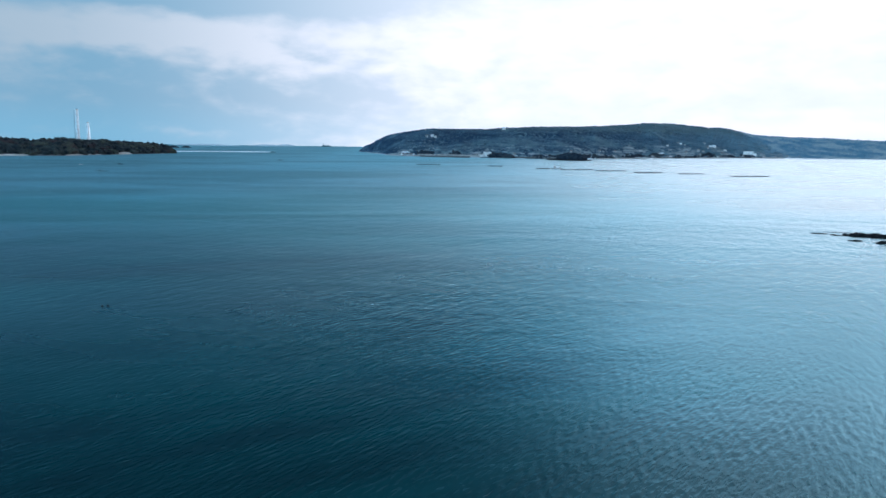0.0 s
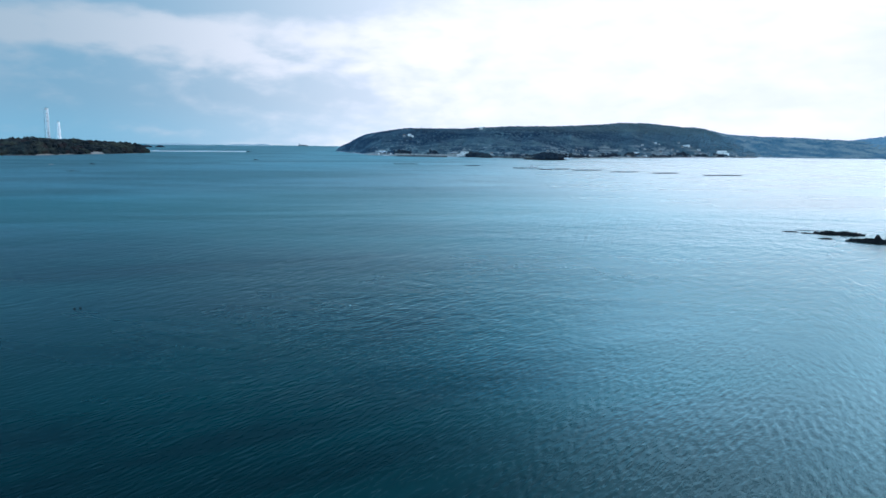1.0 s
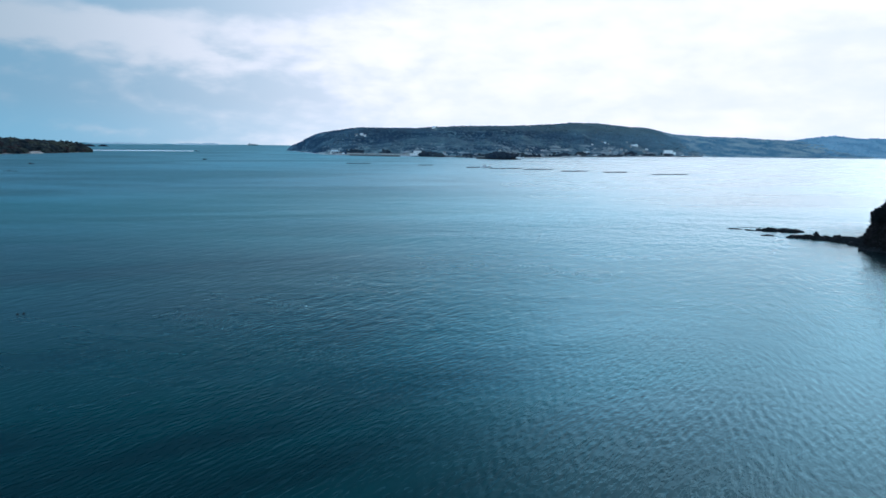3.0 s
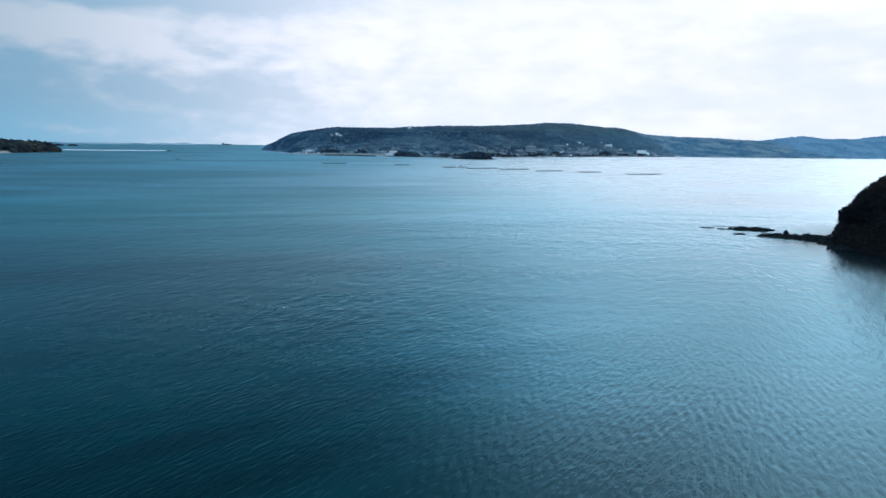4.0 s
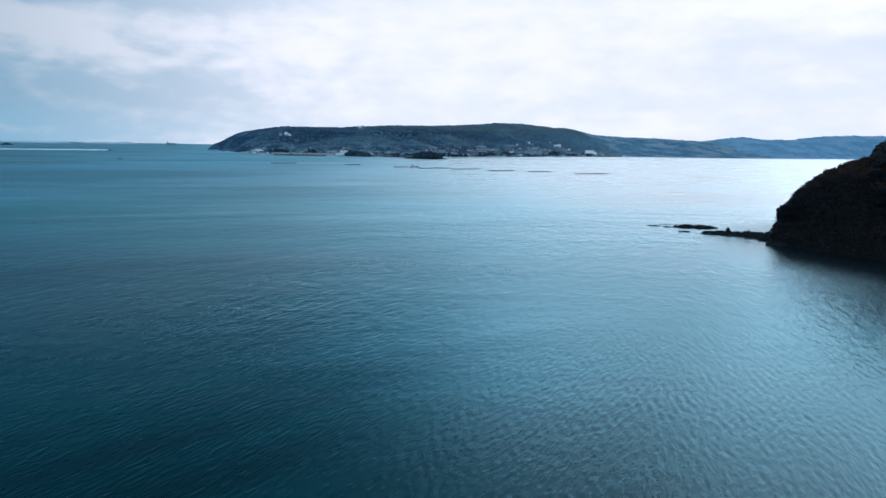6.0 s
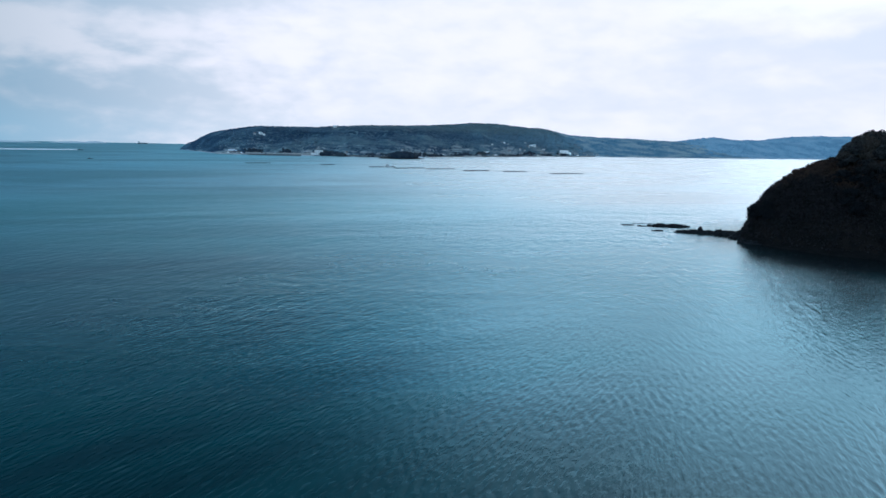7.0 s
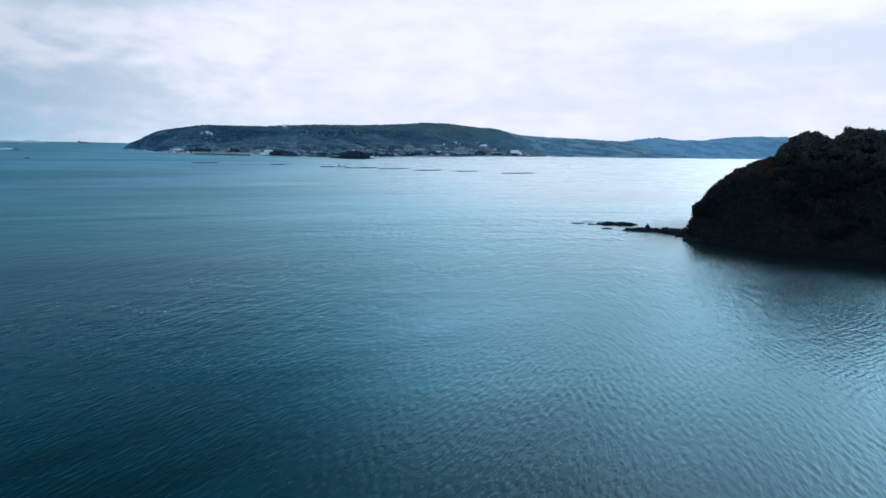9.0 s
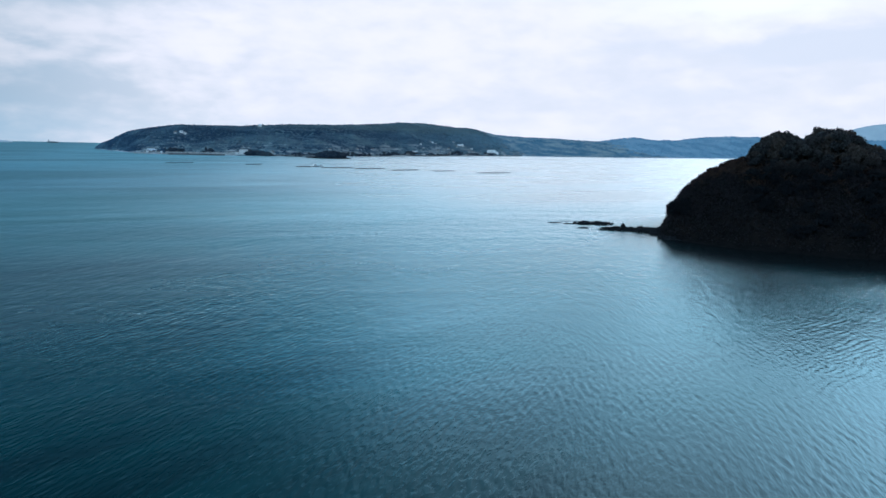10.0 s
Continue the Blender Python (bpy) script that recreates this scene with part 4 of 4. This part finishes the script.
# ---------------------------------------------------------------- reef
def make_rock(x, y, lx, ly, h, turn, seed, label):
    """A flat, broken ledge of rock standing a little out of the water."""
    bm = bmesh.new()
    bmesh.ops.create_icosphere(bm, subdivisions=4, radius=1.0)
    noise.seed_set(seed)
    for v in bm.verts:
        c = v.co
        n1 = noise.fractal(Vector((c.x * lx / 5, c.y * ly / 4, c.z)) + Vector((seed, 0, 0)), 0.9, 2.1, 5)
        n2 = noise.cell(Vector((c.x * lx / 2.2 + seed, c.y * ly / 2.0, 0)))
        flat = math.copysign(abs(c.z) ** 0.45, c.z)
        grow = 1 + 0.22 * n1
        v.co = Vector((c.x * lx / 2 * grow, c.y * ly / 2 * grow, (flat * (0.6 + 0.55 * n2) + 0.25 * n1) * h))
    ob = part("reef_rock", bm, REEF, None)
    ob.matrix_world = pose(x, y, 0.0, 0, 0, turn)
    return tagged(ob, label, "rock", "reef off the headland")


ROCK = "low black jagged rock ledge awash in the sea"
for i, (x, y, lx, ly, h, turn) in enumerate((
        (175.5, 316.5, 7.0, 3.0, 0.45, -10), (181, 311.5, 4.5, 3.0, 0.5, -12), (193.5, 307.5, 20.5, 8.0, 1.55, -13),
        (178.5, 292.5, 5.5, 3.0, 0.5, -12), (191.5, 283.5, 16, 6.0, 1.6, -25), (195.6, 282.5, 3.0, 2.6, 2.6, 20),
        (203, 276, 17, 7.5, 2.0, -30), (209, 268, 12, 7, 1.8, -35), (202, 263.5, 8, 5, 1.1, -30),
        # the last, thin one stands in for a faint dark line on the water
        (212, 284, 9, 4, 0.8, -15), (188, 322, 13, 1.8, 0.16, -12))):
    make_rock(x, y, lx, ly, h, turn, 20 + i, ROCK if h < 2 else "small upright black rock on the reef")
shore_rng = np.random.default_rng(23)
n_shore = 0
while n_shore < 16:
    p, q = shore_rng.uniform(-70, 20), shore_rng.uniform(-75, -45)
    x, y = head_at(p, q)
    z = float(head_height(np.array(x), np.array(y)))
    if -0.5 < z < 1.8:
        s = shore_rng.uniform(1.5, 4.5)
        make_rock(x, y, s * 1.5, s, s * 0.4, shore_rng.uniform(0, 180), 60 + n_shore, "dark boulder at the foot of the headland")
        n_shore += 1


# ---------------------------------------------------------------- village on the island
def make_house(w, d, h, wall_mat, roof_mat, seed):
    """A two-storey house with a gabled roof, door and windows."""
    house = new("house")
    part("wall", box(bmesh.new(), 0, 0, -2.5, w, d, h + 2.5, 0.05), wall_mat, house)
    e, t = 0.6, 0.25
    ridge = h + d * 0.30
    for sgn in (1, -1):
        bm = bmesh.new()
        eave = Vector((0, sgn * (d / 2 + e), h - 0.2))
        top = Vector((0, 0, ridge))
        vs = []
        for x in (-w / 2 - e, w / 2 + e):
            for q in (eave, top):
                for up in (0, t):
                    vs.append(bm.verts.new((x, q.y, q.z + up)))
        bmesh.ops.convex_hull(bm, input=vs)
        part("roof_slope", bm, roof_mat, house)
    for x in (-w / 2, w / 2 - 0.2):
        bm = bmesh.new()
        vs = [bm.verts.new((x + o, y, z)) for o in (0, 0.2) for y, z in ((-d / 2, h), (d / 2, h), (0, ridge - 0.05))]
        bmesh.ops.convex_hull(bm, input=vs)
        part("gable", bm, wall_mat, house)
    part("door", box(bmesh.new(), -w * 0.1, -d / 2 - 0.02, 0, 1.0, 0.1, 2.05, 0.02), TIMBER, house)
    for x in (-0.32, 0.22):
        for z in ((1.0,) if h < 4 else (1.0, 3.9)):
            part("window", box(bmesh.new(), x * w, -d / 2 - 0.02, z, 1.5, 0.1, 1.2, 0.02), GLASS, house)
    return house


house_kinds = [make_house(9.5, 7.5, 5.6, WHITE, TILE_GREY, 1), make_house(11, 7, 3.3, CREAM, TILE_GREY, 2),
               make_house(8.5, 7, 5.4, CREAM, TILE_RED, 3), make_house(12, 8, 5.6, WHITE, METAL_WHITE, 4)]
HOUSE_LABEL = ("white two-storey house with a grey tiled roof", "low pale house with a grey tiled roof",
               "pale two-storey house with a brown tiled roof", "white house with a pale metal roof")


def face_sea(x, y, r):
    return math.degrees(math.atan2(-x, y)) + r


def settle():
    r = np.random.default_rng(8)
    spots = [(0, -25, 2200), (3, -34, 2202), (2, -51, 2180), (3, 204, 2321), (0, 697, 2223), (3, 706, 2221),
             (3, 968, 2467), (0, 956, 2455), (3, 948, 2449), (3, 813, 2364), (0, 826, 2368), (1, 800, 2358)]
    # along the coast road
    for s0, s1, n, u0, u1 in ((0.19, 0.27, 12, 0.04, 0.10), (0.28, 0.43, 9, 0.10, 0.18), (0.46, 0.62, 18, 0.05, 0.24),
                              (0.62, 0.80, 24, 0.04, 0.24), (0.82, 0.95, 5, 0.05, 0.18), (0.66, 0.82, 5, 0.26, 0.45)):
        for _ in range(n):
            x, y, z = isle.at(np.array(r.uniform(s0, s1)), np.array(r.uniform(u0, u1)))
            spots.append((int(r.choice((1, 1, 2, 2, 1, 2, 2, 0))), float(x), float(y)))
    used = set()
    for k, x, y in spots:
        z = ground(x, y)
        m = pose(x, y, z + 0.4, 0, 0, face_sea(x, y, r.uniform(-35, 35)))
        if k not in used:
            used.add(k)
            ob = house_kinds[k]
            ob.matrix_basis = m
        else:
            ob = copy_thing(house_kinds[k], m)
        size = r.uniform(0.6, 0.95)
        ob.scale = (size, size, size)
        tagged(ob, HOUSE_LABEL[k], "house", "village houses")


gs, gu = np.meshgrid(np.linspace(0, 1, 500), np.linspace(0, 1.1, 120), indexing="ij")
gx, gy, gz = isle.at(gs, gu)


def ground(x, y):
    """Height of the island's ground."""
    i = np.argmin((gx - x) ** 2 + (gy - y) ** 2)
    return float(gz.reshape(-1)[i])


settle()


def make_hall(name, x, y, w, d, h, turn, label, mat=None):
    """A flat-roofed white building with a lower wing, window bands and a parapet."""
    hall = new(name)
    mat = mat or WHITE
    part("wall", box(bmesh.new(), 0, 0, -3, w, d, h + 3, 0.1), mat, hall)
    part("wing", box(bmesh.new(), w * 0.62, 0.5, -3, w * 0.36, d * 0.8, h * 0.55 + 3, 0.1), mat, hall)
    part("parapet", box(bmesh.new(), 0, 0, h + 0.003, w + 0.6, d + 0.6, 0.7, 0.05), CONCRETE, hall)
    part("wing_roof", box(bmesh.new(), w * 0.62 + 0.3, 0.5, h * 0.55 + 0.003, w * 0.36, d * 0.8 + 0.4, 0.5, 0.05), CONCRETE, hall)
    n = max(3, int(w / 6))
    for f in range(max(1, int(h / 4))):
        for k in range(n):
            part("window", box(bmesh.new(), (k + 0.5 - n / 2) * w / n, -d / 2 - 0.02, 1.2 + 4 * f, w / n * 0.32, 0.12, 0.9, 0.02), GLASS, hall)
    hall.matrix_basis = pose(x, y, ground(x, y), 0, 0, turn)
    return tagged(hall, label, "building")


make_hall("hotel", 1070, 2415, 32, 16, 15, -24, "large white shore building with a stepped flat roof")
make_hall("warehouse", 122, 1893, 22, 14, 12, -4, "white harbour shed with a flat roof")
make_hall("warehouse", 104, 1889, 13, 10, 6, 2, "small white harbour shed with a flat roof")
make_hall("warehouse", -110, 2010, 18, 10, 6, 2, "white shore shed beside a village", METAL_WHITE)
make_hall("warehouse", -85, 1960, 9, 8, 5, 12, "small white shed at the water", METAL_WHITE)


def make_seawall(x0, y0, x1, y1, h, label, face=None):
    """A sloping quay wall with a paler coping and a row of joints."""
    ob = new("seawall")
    a, b = Vector((x0, y0, 0)), Vector((x1, y1, 0))
    length = (b - a).length
    bm = bmesh.new()
    prof = ((-3.2, -2.0), (-1.5, h), (2.2, h), (2.2, -2.0))
    vs = [bm.verts.new((x, y, z)) for x in (-length / 2, length / 2) for y, z in prof]
    bmesh.ops.convex_hull(bm, input=vs)
    part("wall", bm, face or DARKWALL, ob)
    part("coping", box(bmesh.new(), 0, 0.4, h + 0.003, length, 4.0, 0.5, 0.08), CONCRETE, ob)
    for k in range(int(length // 12)):
        part("buttress", box(bmesh.new(), -length / 2 + 6 + 12 * k, -2.9, -1.0, 0.8, 1.6, h * 0.75 + 1, 0.05), face or DARKWALL, ob)
    ob.matrix_basis = pose(*((a + b) / 2), 0, 0, math.degrees(math.atan2(y1 - y0, x1 - x0)))
    return tagged(ob, label, "seawall")


make_seawall(-62, 1886, 72, 1836, 3.6, "long dark sea wall with a pale coping at the harbour")
make_seawall(-70, 1922, 100, 1880, 6.4, "pale concrete road embankment behind the harbour wall", CONCRETE)
make_seawall(160, 1862, 300, 1790, 4.2, "low dark sea wall along the island shore")
make_seawall(-150, 1998, -72, 1930, 2.4, "pale landing wall below the village", CONCRETE)
make_seawall(420, 1880, 640, 2078, 1.8, "low pale sea wall along the island shore", CONCRETE)
make_seawall(800, 2180, 955, 2284, 1.8, "low pale sea wall along the island shore", CONCRETE)
make_seawall(640, 2084, 800, 2176, 2.6, "low dark sea wall along the island shore")
make_seawall(960, 2288, 1180, 2376, 2.4, "low grey sea wall along the island shore")


# ---------------------------------------------------------------- chimneys on the peninsula
def make_lattice_stack(x, y, z, h):
    ob = new("chimney")
    bm = bmesh.new()
    rod(bm, (1.2, 0, -6), (1.2, 0, h), 4.6, 4.0, 20)
    part("flue", bm, CHIMNEY, ob, smooth=False)
    bm = bmesh.new()
    rod(bm, (1.2, 0, h + 0.01), (1.2, 0, h + 1.2), 4.1, 4.1, 20)
    part("cap", bm, STEEL, ob)
    half = lambda q: 5.6 - 1.6 * q / h
    for sx, sy in ((-1, -1), (1, -1), (1, 1), (-1, 1)):
        bm = bmesh.new()
        rod(bm, (sx * half(0), sy * half(0), -6), (sx * half(h), sy * half(h), h * 0.97), 0.42, 0.32, 6)
        # left legs dark, right legs white: the side light is put into the colours
        part("leg", bm, STEEL if sx < 0 else CHIMNEY, ob)
    n = 9
    for k in range(n + 1):
        q = h * 0.97 * k / n
        w = half(q)
        bm = bmesh.new()
        big = k % 3 == 0 and k > 0
        for a, b in (((-w, -w), (w, -w)), ((w, -w), (w, w)), ((w, w), (-w, w)), ((-w, w), (-w, -w))):
            rod(bm, (*a, q), (*b, q), 0.22, 0.22, 5)
        if big:
            box(bm, 0, 0, q + 0.1, 2 * w + 1.6, 2 * w + 1.6, 0.35)
        part("platform" if big else "ring", bm, STEEL, ob)
        if k < n:
            q2 = h * 0.97 * (k + 1) / n
            w2 = half(q2)
            for side in range(4):
                c, s_ = ((-1, -1), (1, -1), (1, 1), (-1, 1))[side], ((1, -1), (1, 1), (-1, 1), (-1, -1))[side]
                bm = bmesh.new()
                rod(bm, (c[0] * w, c[1] * w, q), (s_[0] * w2, s_[1] * w2, q2), 0.16, 0.16, 5)
                part("brace", bm, CHIMNEY, ob)
    ob.matrix_basis = pose(x, y, z, 0, 0, 28)
    return tagged(ob, "tall white chimney in a steel lattice tower behind woods", "chimney")


def make_stack(x, y, z, h):
    ob = new("chimney")
    bm = bmesh.new()
    rod(bm, (0, 0, -6), (0, 0, h), 5.6, 3.2, 24)
    part("shaft", bm, CHIMNEY, ob)
    for q in (0.45, 0.8):
        bm = bmesh.new()
        r = 5.6 - 2.4 * q
        rod(bm, (0, 0, h * q), (0, 0, h * q + 0.5), r + 0.7, r + 0.7, 24)
        part("gallery", bm, CONCRETE, ob)
    bm = bmesh.new()
    rod(bm, (0, 0, h + 0.01), (0, 0, h + 1.5), 2.5, 2.2, 20)
    part("cap", bm, CONCRETE, ob)
    ob.matrix_basis = pose(x, y, z)
    return tagged(ob, "slender white tapered chimney behind woods", "chimney")


make_lattice_stack(-914.7, 1733, 22, 87.0)
make_stack(-893.3, 1744.6, 22, 55.0)


# ---------------------------------------------------------------- on the water
def make_raft(x0, y0, x1, y1):
    """A mussel raft: long timbers, cross timbers and floats."""
    length = math.hypot(x1 - x0, y1 - y0) * 0.93
    ob = new("raft")
    width = 7.0
    for k in range(5):
        bm = bmesh.new()
        rod(bm, (-length / 2, -width / 2 + k * width / 4, 0.55), (length / 2, -width / 2 + k * width / 4, 0.55), 0.22, 0.22, 6)
        part("timber", bm, TIMBER, ob)
    n = max(4, int(length / 5))
    for k in range(n + 1):
        x = -length / 2 + k * length / n
        bm = bmesh.new()
        rod(bm, (x, -width / 2 - 0.6, 0.88), (x, width / 2 + 0.6, 0.88), 0.14, 0.14, 6)
        part("cross_timber", bm, TIMBER, ob)
        if k < n:
            for y in (-width / 2, width / 2):
                bm = bmesh.new()
                rod(bm, (x + 0.8, y, 0.05), (x + length / n - 0.8, y, 0.05), 0.5, 0.5, 10)
                part("float", bm, FLOAT, ob)
    ob.matrix_basis = pose((x0 + x1) / 2, (y0 + y1) / 2, 0, 0, 0, math.degrees(math.atan2(y1 - y0, x1 - x0)))
    return tagged(ob, "dark timber shellfish raft floating on the bay", "raft", "shellfish rafts")


for ends in ((-48, 1232, -4, 1246), (78, 1184, 103, 1191), (150, 1099, 175, 1107), (182, 1057, 207, 1065), (211, 1073, 235, 1080),
             (230, 1036, 280, 1051), (275, 986, 319, 999), (329, 959, 368, 970), (379, 904, 436, 918)):
    make_raft(*ends)


def make_boat(x, y, length, turn, hull_mat, label):
    """A working boat: lofted hull with a raised bow, deck, wheelhouse, mast."""
    ob = new("boat")
    bm = bmesh.new()
    rows = []
    for t in np.linspace(0, 1, 9):
        half = length * 0.15 * (1 - max(0, t - 0.45) ** 2 / 0.31)
        rise = 1.1 + 1.1 * max(0, t - 0.5) ** 2 * 4
        rows.append([bm.verts.new(((t - 0.5) * length, s * half * w, z)) for s, w, z in
                     ((-1, 1, rise), (-1, 0.8, 0.1), (-1, 0.2, -0.6), (1, 0.2, -0.6), (1, 0.8, 0.1), (1, 1, rise))])
    for a, b in zip(rows, rows[1:]):
        for k in range(5):
            bm.faces.new((a[k], b[k], b[k + 1], a[k + 1]))
    bm.faces.new(rows[0])
    bm.faces.new(rows[-1][::-1])
    bmesh.ops.recalc_face_normals(bm, faces=bm.faces)
    part("hull", bm, hull_mat, ob)
    part("deck", box(bmesh.new(), -length * 0.06, 0, 0.75, length * 0.8, length * 0.22, 0.15, 0.03), CONCRETE if hull_mat is HULL else DARKWALL, ob)
    cabin = part("wheelhouse", box(bmesh.new(), -length * 0.12, 0, 0.9, length * 0.28, length * 0.17, 2.3, 0.15), hull_mat, ob)
    part("window", box(bmesh.new(), length * 0.021, 0, 2.1, 0.1, length * 0.13, 0.7, 0.03), GLASS, cabin)
    part("wheelhouse_roof", box(bmesh.new(), -length * 0.12, 0, 3.203, length * 0.32, length * 0.19, 0.18, 0.05), hull_mat, cabin)
    bm = bmesh.new()
    rod(bm, (-length * 0.15, 0, 3.3), (-length * 0.15, 0, 6.2), 0.09, 0.05, 6)
    part("mast", bm, STEEL, ob)
    ob.matrix_basis = pose(x, y, 0, 0, 0, turn)
    return tagged(ob, label, "boat")


make_boat(181, 1099, 17, 10, HULL, "white work boat lying beside the rafts").scale = (1.0, 1.0, 1.5)
make_boat(190, 1106, 8, -20, HULL, "small white skiff beside the rafts")
make_boat(-553, 2246, 15, 10, NAVY, "dark motor boat trailing a long white wake")
for x, y, length, mat, label in ((-326, 1381, 9, NAVY, "small dark boat at rest on open water"),
                                 (-537, 1021, 6, HULL, "tiny low white boat near the peninsula"),
                                 (-498, 1063, 8, NAVY, "tiny low dark boat near the peninsula"),
                                 (-415, 837, 14, NAVY, "long low dark punt on the open water")):
    make_boat(x, y, length, 12, mat, label).scale = (1.0, 1.0, 0.5 if length < 10 else 0.22)


# floats stand in for two dark specks that moved over the water
def make_speck(x, y, turn):
    ob = new("buoy")
    bm = bmesh.new()
    rod(bm, (0, 0, -0.25), (0, 0, 0.22), 0.34, 0.28, 14)
    part("float", bm, FLOAT, ob)
    bm = bmesh.new()
    rod(bm, (0, 0, 0.2), (0.03, 0, 0.62), 0.06, 0.04, 8)
    part("spindle", bm, STEEL, ob)
    ob.matrix_basis = pose(x, y, 0, 4, 3, turn)
    return tagged(ob, "small dark float standing in for a speck on the bay", "buoy", "mooring buoys")


make_speck(-81.2, 159.7, 10)
make_speck(-80.1, 160.3, 80)


def build_wake():
    t = np.linspace(0, 1, 160)
    x, y = -562 - 330 * t, 2245 - 62 * t
    w = 3 + 7 * t ** 0.6
    h = 3.2 * (1 - 0.25 * t) * (1 + 0.1 * fbm(x, y, 9, 3, 2))
    c = np.linspace(-1, 1, 7)
    X = x[:, None] + c * w[:, None] * 0.18
    Y = y[:, None] + c * w[:, None] * (1 + 0.25 * fbm(x, y, 14, 2, 3))[:, None]
    Z = h[:, None] * (1 - c ** 2) * (0.92 + 0.12 * fbm(X, Y, 5, 3, 4)) - 0.1
    me = mesh_from("wake", np.stack([X, Y, Z], -1).reshape(-1, 3), grid_faces(160, 7), FOAM, True)
    tagged(new("wake", me), "long white foam wake behind a motor boat", "wake", kind="stuff")


build_wake()


def make_ship(x, y):
    ob = new("ship")
    bm = bmesh.new()
    vs = [bm.verts.new((px, py, z)) for px, py, z in ((-32, -6, 5), (-32, 6, 5), (-30, -5, -2), (-30, 5, -2), (28, 6, 5), (28, -6, 5), (38, 0, 7), (33, 0, -2))]
    bmesh.ops.convex_hull(bm, input=vs)
    part("hull", bm, FIELDSTONE, ob)
    part("superstructure", box(bmesh.new(), -18, 0, 4.8, 14, 10, 8, 0.3), CREAM, ob)
    part("cargo", box(bmesh.new(), 8, 0, 4.8, 32, 10, 4, 0.3), FIELDSTONE, ob)
    bm = bmesh.new()
    rod(bm, (-20, 0, 14.5), (-20, 0, 20), 1.4, 1.2, 10)
    part("funnel", bm, CONCRETE, ob)
    ob.matrix_basis = pose(x, y, 0, 0, 0, 5)
    return tagged(ob, "small cargo ship far out on the horizon", "ship")


make_ship(-795, 4700)
